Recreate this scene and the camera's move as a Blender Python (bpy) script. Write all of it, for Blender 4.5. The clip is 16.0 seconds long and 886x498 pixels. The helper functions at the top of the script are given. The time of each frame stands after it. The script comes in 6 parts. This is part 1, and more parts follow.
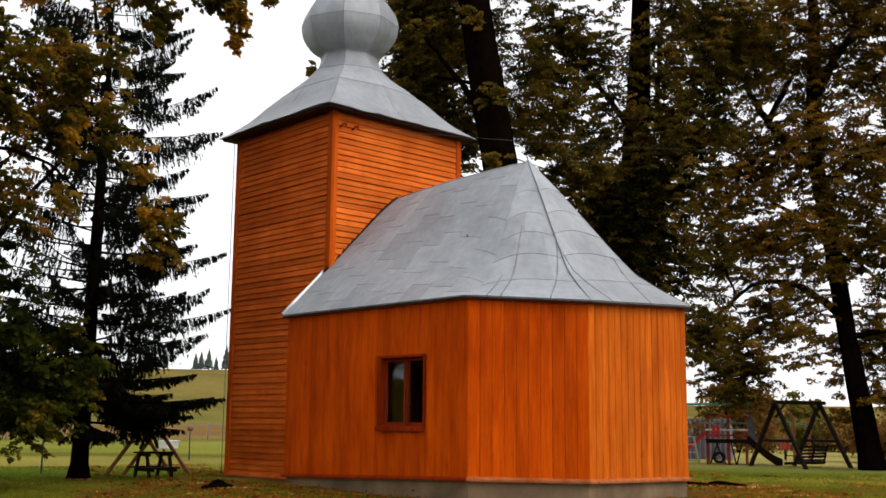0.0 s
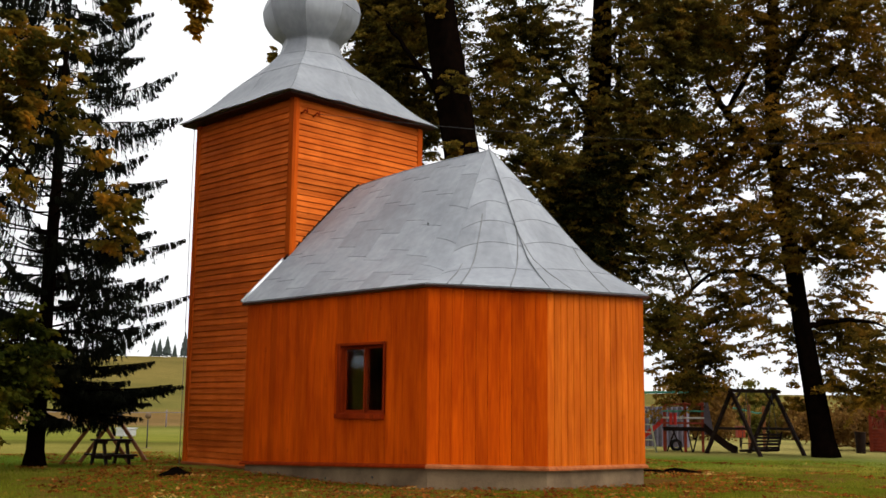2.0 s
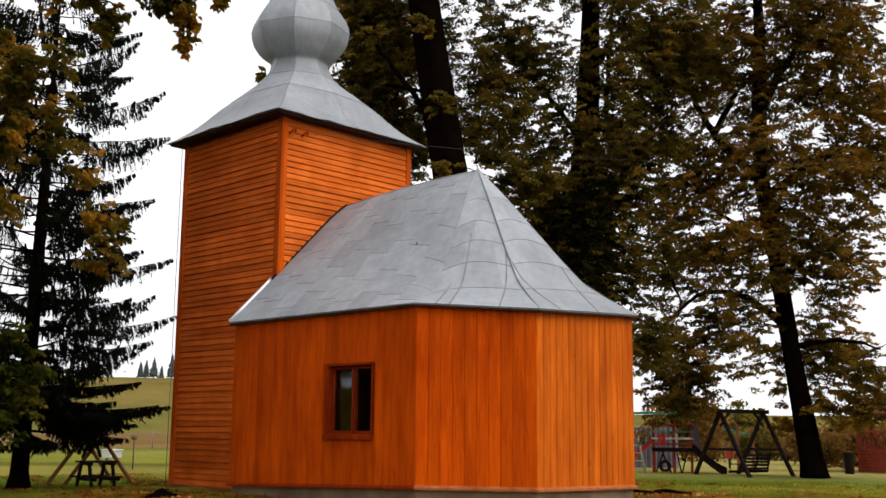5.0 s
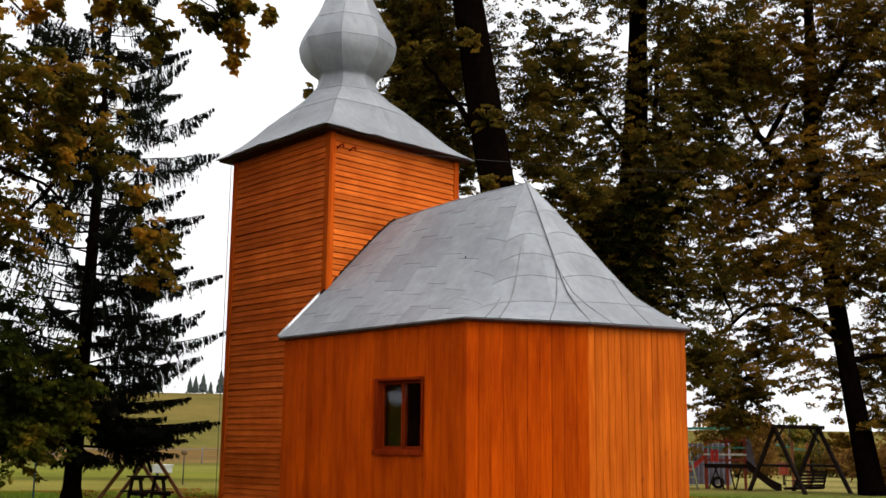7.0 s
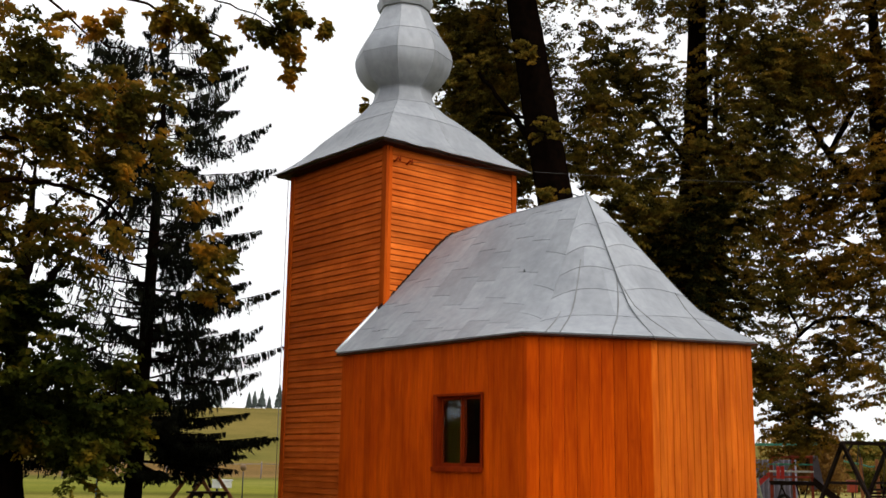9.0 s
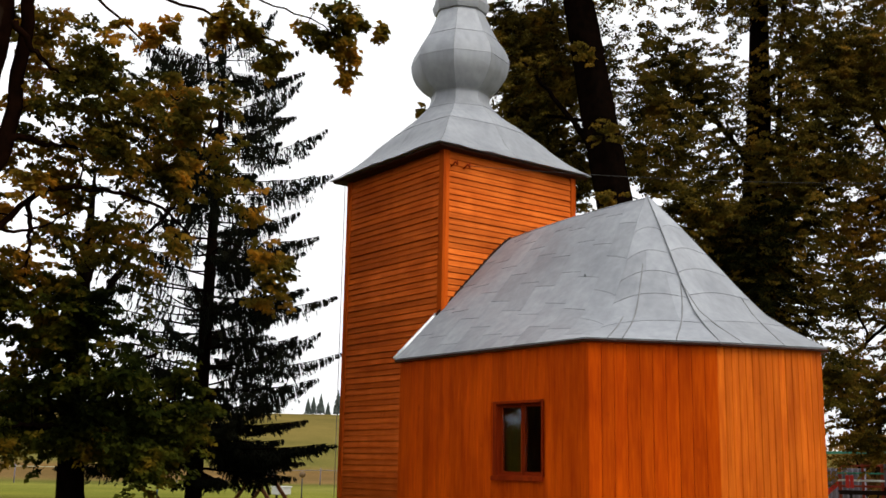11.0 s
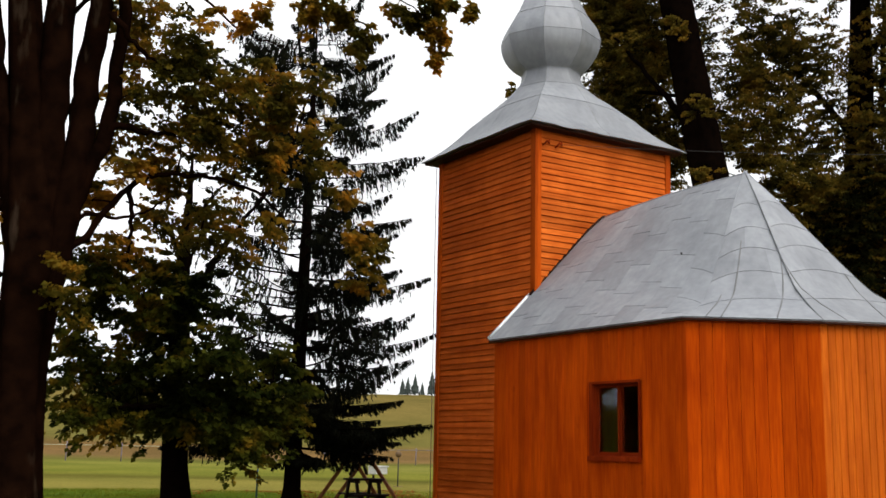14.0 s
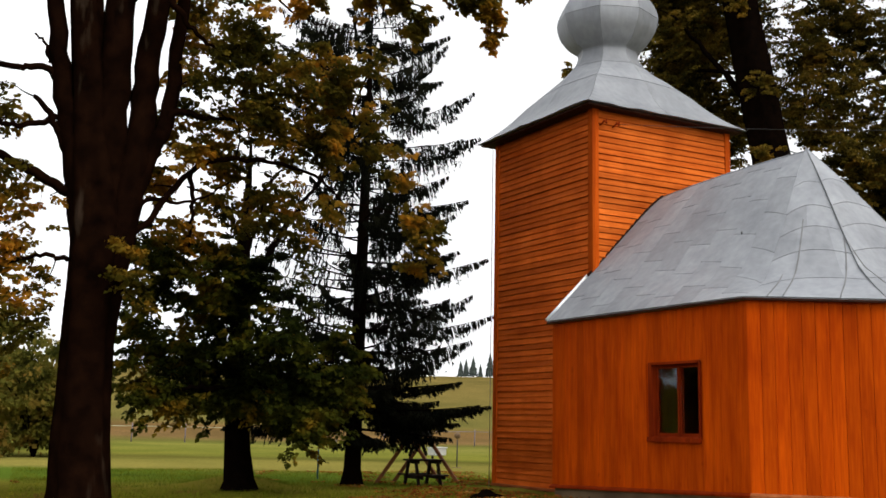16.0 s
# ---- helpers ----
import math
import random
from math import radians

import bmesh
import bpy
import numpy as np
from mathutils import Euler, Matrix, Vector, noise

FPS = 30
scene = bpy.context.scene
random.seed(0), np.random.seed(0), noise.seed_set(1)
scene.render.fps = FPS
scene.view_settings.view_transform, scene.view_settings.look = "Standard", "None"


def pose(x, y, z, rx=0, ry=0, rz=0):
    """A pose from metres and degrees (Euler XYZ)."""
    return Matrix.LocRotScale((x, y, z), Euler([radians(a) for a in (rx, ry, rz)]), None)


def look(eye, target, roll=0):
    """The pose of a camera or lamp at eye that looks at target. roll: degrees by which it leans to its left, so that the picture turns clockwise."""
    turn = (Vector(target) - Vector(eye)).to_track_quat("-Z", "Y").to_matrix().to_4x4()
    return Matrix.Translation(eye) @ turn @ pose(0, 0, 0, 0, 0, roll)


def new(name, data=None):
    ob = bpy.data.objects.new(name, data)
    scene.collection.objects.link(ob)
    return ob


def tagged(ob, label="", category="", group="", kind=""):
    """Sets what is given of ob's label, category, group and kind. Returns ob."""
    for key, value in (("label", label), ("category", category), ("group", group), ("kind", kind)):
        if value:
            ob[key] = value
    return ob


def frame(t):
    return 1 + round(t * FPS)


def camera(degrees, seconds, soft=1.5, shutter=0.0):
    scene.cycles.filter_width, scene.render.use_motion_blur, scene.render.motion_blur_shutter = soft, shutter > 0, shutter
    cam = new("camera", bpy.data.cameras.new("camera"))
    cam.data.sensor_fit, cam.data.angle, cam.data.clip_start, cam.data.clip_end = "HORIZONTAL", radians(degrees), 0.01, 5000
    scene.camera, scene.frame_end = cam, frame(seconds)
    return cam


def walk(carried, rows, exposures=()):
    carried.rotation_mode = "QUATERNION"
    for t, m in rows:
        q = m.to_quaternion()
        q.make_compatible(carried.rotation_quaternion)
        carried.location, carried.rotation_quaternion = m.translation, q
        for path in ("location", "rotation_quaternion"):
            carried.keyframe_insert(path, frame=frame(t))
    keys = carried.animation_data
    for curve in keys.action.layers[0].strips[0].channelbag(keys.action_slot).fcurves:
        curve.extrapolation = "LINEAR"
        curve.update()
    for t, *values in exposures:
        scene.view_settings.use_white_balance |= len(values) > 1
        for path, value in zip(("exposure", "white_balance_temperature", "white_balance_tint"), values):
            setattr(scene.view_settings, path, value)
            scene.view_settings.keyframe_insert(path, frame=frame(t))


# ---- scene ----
cam = camera(44.44, 16.0, soft=1.6)
# seconds, eye (x, y, z), yaw, pitch, roll
ROWS = [
    (0.0, -12.598, -13.027, 0.964, -42.76, 9.01, -0.58),
    (0.5, -12.616, -13.048, 0.960, -43.27, 8.70, -0.58),
    (1.0, -12.619, -13.060, 0.965, -43.80, 8.48, -0.65),
    (1.5, -12.609, -13.052, 0.981, -44.30, 8.33, -0.50),
    (2.0, -12.610, -13.052, 0.962, -44.85, 8.40, -0.65),
    (2.5, -12.603, -13.054, 0.960, -45.33, 8.52, -0.58),
    (3.0, -12.598, -13.048, 0.956, -45.69, 8.75, -0.63),
    (3.5, -12.594, -13.036, 0.954, -45.90, 8.96, -0.61),
    (6.0, -12.557, -12.948, 0.950, -44.48, 9.90, -0.60),
    (6.5, -12.541, -12.902, 0.943, -43.75, 10.10, -0.60),
    (7.0, -12.515, -12.863, 0.947, -43.02, 10.28, -0.65),
    (7.5, -12.489, -12.829, 0.958, -42.26, 10.44, -0.64),
    (8.0, -12.451, -12.774, 0.966, -41.51, 10.64, -0.73),
    (8.5, -12.419, -12.715, 0.958, -40.78, 10.87, -0.75),
    (9.0, -12.379, -12.655, 0.981, -40.03, 11.00, -0.79),
    (11.5, -12.198, -12.371, 1.018, -36.23, 11.22, -0.99),
    (12.0, -12.196, -12.355, 1.020, -35.44, 11.08, -0.99),
    (12.5, -12.202, -12.361, 1.023, -34.64, 10.89, -1.06),
    (13.0, -12.208, -12.358, 1.013, -33.80, 10.70, -1.11),
    (13.5, -12.213, -12.360, 1.012, -32.96, 10.45, -1.06),
    (14.0, -12.209, -12.356, 1.021, -32.11, 10.17, -1.07),
    (14.5, -12.214, -12.352, 1.022, -31.29, 9.91, -1.13),
    (15.0, -12.224, -12.369, 1.006, -30.44, 9.70, -1.11),
    (15.5, -12.234, -12.390, 1.000, -29.67, 9.42, -1.19),
    (16.0, -12.228, -12.380, 1.004, -29.06, 9.18, -1.10),
]
walk(cam, [(t, pose(x, y, z, 90 + pitch, roll, yaw)) for t, x, y, z, yaw, pitch, roll in ROWS])

# ---- world, sun ----
SUN_ELEV, SUN_AZ = 48.0, 165.0   # azimuth clockwise from +y
world = bpy.data.worlds.new("overcast_sky")
scene.world = world
world.use_nodes = True
wn, wl = world.node_tree.nodes, world.node_tree.links
wn.clear()
w_out = wn.new("ShaderNodeOutputWorld")
w_bg = wn.new("ShaderNodeBackground")
w_sky = wn.new("ShaderNodeTexSky")
w_sky.sky_type = "NISHITA"
w_sky.sun_disc = False
w_sky.sun_elevation = radians(SUN_ELEV)
w_sky.sun_rotation = radians(SUN_AZ)
w_sky.dust_density = 4.0
w_hsv = wn.new("ShaderNodeHueSaturation")
w_hsv.inputs["Saturation"].default_value = 0.12
w_mix = wn.new("ShaderNodeMix")
w_mix.data_type = "RGBA"
w_mix.inputs["Factor"].default_value = 0.75
w_mix.inputs[7].default_value = (16.0, 16.1, 16.3, 1)     # the cloud deck
wl.new(w_sky.outputs["Color"], w_hsv.inputs["Color"])
wl.new(w_hsv.outputs["Color"], w_mix.inputs[6])
wl.new(w_mix.outputs[2], w_bg.inputs["Color"])
w_bg.inputs["Strength"].default_value = 0.13
wl.new(w_bg.outputs["Background"], w_out.inputs["Surface"])

sun = new("sun", bpy.data.lights.new("sun", "SUN"))
sun.data.energy = 2.7
sun.data.angle = radians(40)
sun.data.color = (1.0, 0.93, 0.83)
az, el = radians(SUN_AZ), radians(SUN_ELEV)
sun.matrix_world = look((40 * math.sin(az) * math.cos(el), 40 * math.cos(az) * math.cos(el), 40 * math.sin(el)), (0, 0, 0))
scene.view_settings.exposure = -0.5


# ---- materials ----
def material(name, rough=0.7, metal=0.0, spec=0.4):
    m = bpy.data.materials.new(name)
    m.use_nodes = True
    b = m.node_tree.nodes["Principled BSDF"]
    b.inputs["Roughness"].default_value = rough
    b.inputs["Metallic"].default_value = metal
    b.inputs["Specular IOR Level"].default_value = spec
    return m, m.node_tree.nodes, m.node_tree.links, b


def ramp(nodes, stops):
    r = nodes.new("ShaderNodeValToRGB")
    e = r.color_ramp.elements
    while len(e) < len(stops):
        e.new(0.5)
    for k, (p, c) in zip(e, stops):
        k.position, k.color = p, (*c, 1)
    return r


def noise_tex(nodes, links, scale, detail=4.0, stretch=(1, 1, 1), rough=0.55, coords="Object"):
    tc, mp, nt = nodes.new("ShaderNodeTexCoord"), nodes.new("ShaderNodeMapping"), nodes.new("ShaderNodeTexNoise")
    mp.inputs["Scale"].default_value = stretch
    nt.inputs["Scale"].default_value, nt.inputs["Detail"].default_value, nt.inputs["Roughness"].default_value = scale, detail, rough
    if coords == "World":
        g = nodes.new("ShaderNodeNewGeometry")
        links.new(g.outputs["Position"], mp.inputs["Vector"])
    else:
        links.new(tc.outputs[coords], mp.inputs["Vector"])
    links.new(mp.outputs["Vector"], nt.inputs["Vector"])
    return nt


def mixed(nodes, links, fac, a, b, mode="MIX"):
    x = nodes.new("ShaderNodeMix")
    x.data_type, x.blend_type = "RGBA", mode
    for sock, v in ((x.inputs["Factor"], fac), (x.inputs[6], a), (x.inputs[7], b)):
        if isinstance(v, (int, float)):
            sock.default_value = v
        elif isinstance(v, tuple):
            sock.default_value = (*v, 1)
        else:
            links.new(v, sock)
    return x.outputs[2]


def bump(nodes, links, b, height, strength=0.3, dist=0.01):
    n = nodes.new("ShaderNodeBump")
    n.inputs["Strength"].default_value, n.inputs["Distance"].default_value = strength, dist
    links.new(height, n.inputs["Height"])
    links.new(n.outputs["Normal"], b.inputs["Normal"])


def stained_wood(name, light, dark, along, rough=0.62, spread=0.22):
    """Orange stain on boards: grain along one axis, knots, a tone of its own for each board."""
    m, n, l, b = material(name, rough, spec=0.03)
    st = {"z": (1, 1, 0.05), "x": (0.05, 1, 1), "y": (1, 0.05, 1)}[along]
    grain = noise_tex(n, l, 38, 5, st, coords="World")
    broad = noise_tex(n, l, 1.3, 4, (1, 1, 0.5), coords="World")
    knot = noise_tex(n, l, 3.1, 2, coords="World")
    info = n.new("ShaderNodeObjectInfo")
    r1 = ramp(n, [(0.3, dark), (0.7, light)])
    l.new(grain.outputs["Fac"], r1.inputs["Fac"])
    tone = n.new("ShaderNodeMapRange")
    tone.inputs["To Min"].default_value, tone.inputs["To Max"].default_value = 1 - spread, 1 + spread * 0.6
    l.new(info.outputs["Random"], tone.inputs["Value"])
    c1 = mixed(n, l, 1.0, r1.outputs["Color"], tone.outputs["Result"], "MULTIPLY")
    rb = ramp(n, [(0.3, (0.76, 0.66, 0.55)), (0.62, (1.05, 1.03, 1.0))])
    l.new(broad.outputs["Fac"], rb.inputs["Fac"])
    c2 = mixed(n, l, 1.0, c1, rb.outputs["Color"], "MULTIPLY")
    streak = noise_tex(n, l, 7.0, 3, {"z": (1, 1, 0.10), "x": (0.10, 1, 1), "y": (1, 0.10, 1)}[along], coords="World")
    rst = ramp(n, [(0.36, (0.74, 0.62, 0.5)), (0.55, (1.0, 1.0, 1.0)), (0.72, (1.12, 1.16, 1.2))])
    l.new(streak.outputs["Fac"], rst.inputs["Fac"])
    c2 = mixed(n, l, 0.7, c2, rst.outputs["Color"], "MULTIPLY")
    rk = ramp(n, [(0.69, (1, 1, 1)), (0.78, (0.55, 0.42, 0.35))])
    l.new(knot.outputs["Fac"], rk.inputs["Fac"])
    c3 = mixed(n, l, 0.55, c2, rk.outputs["Color"], "MULTIPLY")
    l.new(c3, b.inputs["Base Color"])
    bump(n, l, b, grain.outputs["Fac"], 0.25, 0.006)
    return m


def plain(name, light, dark, scale=6.0, rough=0.7, metal=0.0, bmp=0.3, spec=0.3, fine=40.0):
    m, n, l, b = material(name, rough, metal, spec)
    a, f = noise_tex(n, l, scale, 5), noise_tex(n, l, fine, 4)
    r1 = ramp(n, [(0.32, dark), (0.68, light)])
    l.new(a.outputs["Fac"], r1.inputs["Fac"])
    rf = ramp(n, [(0.3, (0.8, 0.8, 0.8)), (0.7, (1.1, 1.1, 1.1))])
    l.new(f.outputs["Fac"], rf.inputs["Fac"])
    l.new(mixed(n, l, 0.6, r1.outputs["Color"], rf.outputs["Color"], "MULTIPLY"), b.inputs["Base Color"])
    bump(n, l, b, f.outputs["Fac"], bmp, 0.01)
    return m


def leaf_material(name, stops, rough=0.6, clump=0.45):
    """Leaves: each leaf its own tone, whole boughs turning together."""
    m, n, l, b = material(name, rough, spec=0.015)
    g = n.new("ShaderNodeNewGeometry")
    big = noise_tex(n, l, clump, 2, coords="World")
    add = n.new("ShaderNodeMath")
    add.operation = "MULTIPLY_ADD"
    add.inputs[1].default_value = 0.12
    l.new(g.outputs["Random Per Island"], add.inputs[0])
    sub = n.new("ShaderNodeMath")
    sub.operation = "MULTIPLY_ADD"
    sub.inputs[1].default_value, sub.inputs[2].default_value = 1.2, -1.09
    l.new(big.outputs["Fac"], sub.inputs[0])
    mid = noise_tex(n, l, clump * 3.1, 2, coords="World")
    m2 = n.new("ShaderNodeMath")
    m2.operation = "MULTIPLY_ADD"
    m2.inputs[1].default_value = 1.9
    l.new(mid.outputs["Fac"], m2.inputs[0])
    l.new(sub.outputs[0], m2.inputs[2])
    l.new(m2.outputs[0], add.inputs[2])
    r = ramp(n, stops)
    l.new(add.outputs[0], r.inputs["Fac"])
    l.new(r.outputs["Color"], b.inputs["Base Color"])
    tr = n.new("ShaderNodeBsdfTranslucent")
    l.new(r.outputs["Color"], tr.inputs["Color"])
    mx = n.new("ShaderNodeMixShader")
    mx.inputs["Fac"].default_value = 0.42
    l.new(b.outputs[0], mx.inputs[1])
    l.new(tr.outputs[0], mx.inputs[2])
    l.new(mx.outputs[0], n["Material Output"].inputs["Surface"])
    return m


WALL = stained_wood("orange_stained_boards", (0.61, 0.090, 0.0012), (0.46, 0.052, 0.0007), "z", spread=0.17)
WALL_HONEY = stained_wood("honey_orange_boards", (0.64, 0.150, 0.010), (0.50, 0.092, 0.005), "z", spread=0.15)
# siding along x is yellower, painting in the stronger light on that face
SIDING_X_LIT = stained_wood("orange_stained_siding_x_lit", (0.70, 0.165, 0.024), (0.54, 0.106, 0.012), "x", spread=0.22)
SIDING_Y = stained_wood("orange_stained_siding_y", (0.68, 0.142, 0.020), (0.54, 0.096, 0.010), "y", spread=0.22)
CORNER = stained_wood("orange_stained_corner_board", (0.55, 0.095, 0.006), (0.42, 0.062, 0.003), "z")
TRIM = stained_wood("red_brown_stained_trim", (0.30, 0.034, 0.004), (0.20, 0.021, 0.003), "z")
BASEBOARD = stained_wood("faded_base_board", (0.40, 0.135, 0.05), (0.28, 0.08, 0.028), "y")
# dark enough for eave timber and the shadow below the eaves together
DARKWOOD = plain("dark_eave_wood", (0.05, 0.018, 0.011), (0.022, 0.009, 0.006), 8, spec=0.05)
BROWNWOOD = plain("dark_brown_timber", (0.018, 0.008, 0.005), (0.008, 0.004, 0.003), 8, spec=0.1)
ORANGEWOOD = plain("orange_brown_timber", (0.28, 0.10, 0.03), (0.16, 0.055, 0.018), 6)
REDWOOD = plain("red_stained_timber", (0.31, 0.040, 0.012), (0.20, 0.024, 0.008), 6)
REDROOF = plain("red_roof_shingle", (0.22, 0.06, 0.04), (0.14, 0.035, 0.028), 5, 0.8)
CONCRETE = plain("weathered_concrete", (0.24, 0.16, 0.09), (0.11, 0.07, 0.038), 1.6, 0.9, bmp=0.5)
BLACK = plain("dark_rubber", (0.02, 0.02, 0.02), (0.01, 0.01, 0.01), 5)
WHITE = plain("white_paint", (0.75, 0.75, 0.72), (0.6, 0.6, 0.58), 4)
REDPLASTIC = plain("red_plastic", (0.62, 0.03, 0.02), (0.5, 0.02, 0.015), 3, 0.4)
GREENPAINT = plain("green_paint", (0.06, 0.27, 0.19), (0.04, 0.19, 0.13), 5, 0.5)
BLUEPAINT = plain("blue_paint", (0.05, 0.14, 0.24), (0.03, 0.09, 0.16), 5, 0.5)
GREYPLANK = plain("grey_violet_planks", (0.19, 0.17, 0.22), (0.13, 0.115, 0.15), 5)
ROPE = plain("pale_rope", (0.46, 0.48, 0.34), (0.34, 0.36, 0.25), 9)
WIRE = plain("dark_cable", (0.04, 0.04, 0.045), (0.03, 0.03, 0.03), 5)
STEEL = plain("bare_steel", (0.3, 0.3, 0.32), (0.2, 0.2, 0.2), 8, 0.45, 0.8)


def zinc(name, light, dark, rough=0.5):
    """Silver-painted sheet iron: soft stains, runs down the slope, a tone for each sheet."""
    m, n, l, b = material(name, rough, 0.2, 0.4)
    a = noise_tex(n, l, 1.1, 5, coords="World")
    st = noise_tex(n, l, 7, 4, (1, 1, 0.25), coords="World")
    info = n.new("ShaderNodeObjectInfo")
    r1 = ramp(n, [(0.3, dark), (0.7, light)])
    l.new(a.outputs["Fac"], r1.inputs["Fac"])
    r2 = ramp(n, [(0.3, (0.84, 0.84, 0.85)), (0.65, (1.06, 1.06, 1.06))])
    l.new(st.outputs["Fac"], r2.inputs["Fac"])
    c = mixed(n, l, 0.8, r1.outputs["Color"], r2.outputs["Color"], "MULTIPLY")
    tone = n.new("ShaderNodeMapRange")
    tone.inputs["To Min"].default_value, tone.inputs["To Max"].default_value = 0.86, 1.12
    l.new(info.outputs["Random"], tone.inputs["Value"])
    l.new(mixed(n, l, 1.0, c, tone.outputs["Result"], "MULTIPLY"), b.inputs["Base Color"])
    rr = n.new("ShaderNodeMapRange")
    rr.inputs["To Min"].default_value, rr.inputs["To Max"].default_value = rough - 0.08, rough + 0.2
    l.new(a.outputs["Fac"], rr.inputs["Value"])
    l.new(rr.outputs["Result"], b.inputs["Roughness"])
    dent = noise_tex(n, l, 3.2, 2, coords="World")
    bump(n, l, b, dent.outputs["Fac"], 0.35, 0.05)
    return m


ZINC = zinc("silver_painted_sheet", (0.318, 0.335, 0.364), (0.235, 0.25, 0.277))
ZINC_EDGE = plain("bare_sheet_edge", (0.75, 0.76, 0.78), (0.6, 0.61, 0.63), 5, 0.35, 0.6)
SEAM = plain("grey_roof_seam", (0.21, 0.215, 0.225), (0.15, 0.155, 0.16), 5)

GLASS, gn, gl, gb = material("window_glass", 0.03, 0.0, 0.5)
gb.inputs["Base Color"].default_value = (0.9, 0.95, 0.95, 1)
gb.inputs["Transmission Weight"].default_value = 1.0
gb.inputs["IOR"].default_value = 1.45

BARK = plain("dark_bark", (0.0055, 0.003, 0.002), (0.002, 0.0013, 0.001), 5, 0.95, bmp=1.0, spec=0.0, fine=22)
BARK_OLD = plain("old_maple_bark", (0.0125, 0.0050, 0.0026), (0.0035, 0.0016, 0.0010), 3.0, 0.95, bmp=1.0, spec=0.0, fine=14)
LEAF_LIME = leaf_material("lime_leaves", [(0.0, (0.009, 0.009, 0.002)), (0.3, (0.032, 0.027, 0.005)), (0.55, (0.115, 0.085, 0.013)), (0.8, (0.20, 0.125, 0.018)), (1.0, (0.32, 0.17, 0.02))])
LEAF_MAPLE = leaf_material("maple_leaves", [(0.0, (0.010, 0.011, 0.002)), (0.3, (0.042, 0.038, 0.005)), (0.55, (0.12, 0.088, 0.010)), (0.82, (0.28, 0.145, 0.014)), (1.0, (0.50, 0.22, 0.016))])
LEAF_GOLD = leaf_material("golden_lime_leaves", [(0.0, (0.014, 0.011, 0.002)), (0.3, (0.055, 0.038, 0.006)), (0.5, (0.155, 0.095, 0.012)), (0.8, (0.28, 0.145, 0.016)), (1.0, (0.42, 0.20, 0.02))])
LEAF_GREEN = leaf_material("dark_green_leaves", [(0.0, (0.004, 0.006, 0.001)), (0.35, (0.020, 0.027, 0.004)), (0.65, (0.075, 0.078, 0.008)), (1.0, (0.26, 0.15, 0.013))])
# near black, so deep shade inside the lime is put into the colour
LEAF_SHADE = leaf_material("leaves_darkened_for_shade", [(0.0, (0.003, 0.0035, 0.001)), (0.5, (0.010, 0.011, 0.002)), (1.0, (0.03, 0.024, 0.004))])
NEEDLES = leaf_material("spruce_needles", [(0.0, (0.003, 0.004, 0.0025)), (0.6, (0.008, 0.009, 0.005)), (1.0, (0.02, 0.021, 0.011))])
bo_n, bo_l = BARK_OLD.node_tree.nodes, BARK_OLD.node_tree.links
bo_b = bo_n["Principled BSDF"]
bo_src = bo_b.inputs["Base Color"].links[0].from_socket
bo_t = noise_tex(bo_n, bo_l, 1.7, 5, (1, 1, 0.22))
bo_r = ramp(bo_n, [(0.60, (0, 0, 0)), (0.74, (1, 1, 1))])
bo_l.new(bo_t.outputs["Fac"], bo_r.inputs["Fac"])
bo_l.new(mixed(bo_n, bo_l, bo_r.outputs["Color"], bo_src, (0.06, 0.04, 0.027)), bo_b.inputs["Base Color"])
PALE_LEAF = leaf_material("pale_far_leaves", [(0.0, (0.045, 0.052, 0.010)), (0.5, (0.13, 0.12, 0.02)), (1.0, (0.27, 0.17, 0.035))])
RUST_LEAF = leaf_material("rusty_shrub_leaves", [(0.0, (0.09, 0.045, 0.015)), (0.5, (0.20, 0.10, 0.025)), (1.0, (0.32, 0.2, 0.05))])
# lightened and greyed: the haze of distance is put into this colour
FAR_TREE_HAZED = plain("hazed_far_foliage", (0.068, 0.084, 0.075), (0.045, 0.058, 0.05), 3, 0.9)
FALLEN = leaf_material("fallen_leaves", [(0.0, (0.07, 0.018, 0.005)), (0.45, (0.20, 0.052, 0.010)), (0.8, (0.36, 0.12, 0.018)), (1.0, (0.55, 0.34, 0.10))], 0.7, 0.8)
GRASS = leaf_material("grass_blades", [(0.0, (0.06, 0.075, 0.006)), (0.5, (0.15, 0.18, 0.012)), (0.85, (0.22, 0.215, 0.018)), (1.0, (0.28, 0.2, 0.025))], 0.7, 0.5)

# meadow: worn earth and litter near the chapel, mown strips, a painted tree shadow and a stubble band farther off
MEADOW, mn, ml, mb = material("meadow", 0.95, spec=0.0)
geo = mn.new("ShaderNodeNewGeometry")
dot = mn.new("ShaderNodeVectorMath")
dot.operation = "DOT_PRODUCT"
dot.inputs[1].default_value = (0.5, 0.866, 0)
ml.new(geo.outputs["Position"], dot.inputs[0])
wob = noise_tex(mn, ml, 0.08, 3, coords="World")
wadd = mn.new("ShaderNodeMath")
wadd.operation = "MULTIPLY_ADD"
wadd.inputs[1].default_value = 5.0
ml.new(wob.outputs["Fac"], wadd.inputs[0])
ml.new(dot.outputs["Value"], wadd.inputs[2])
band = mn.new("ShaderNodeMapRange")
band.inputs["From Min"].default_value, band.inputs["From Max"].default_value = 0.0, 150.0
ml.new(wadd.outputs[0], band.inputs["Value"])
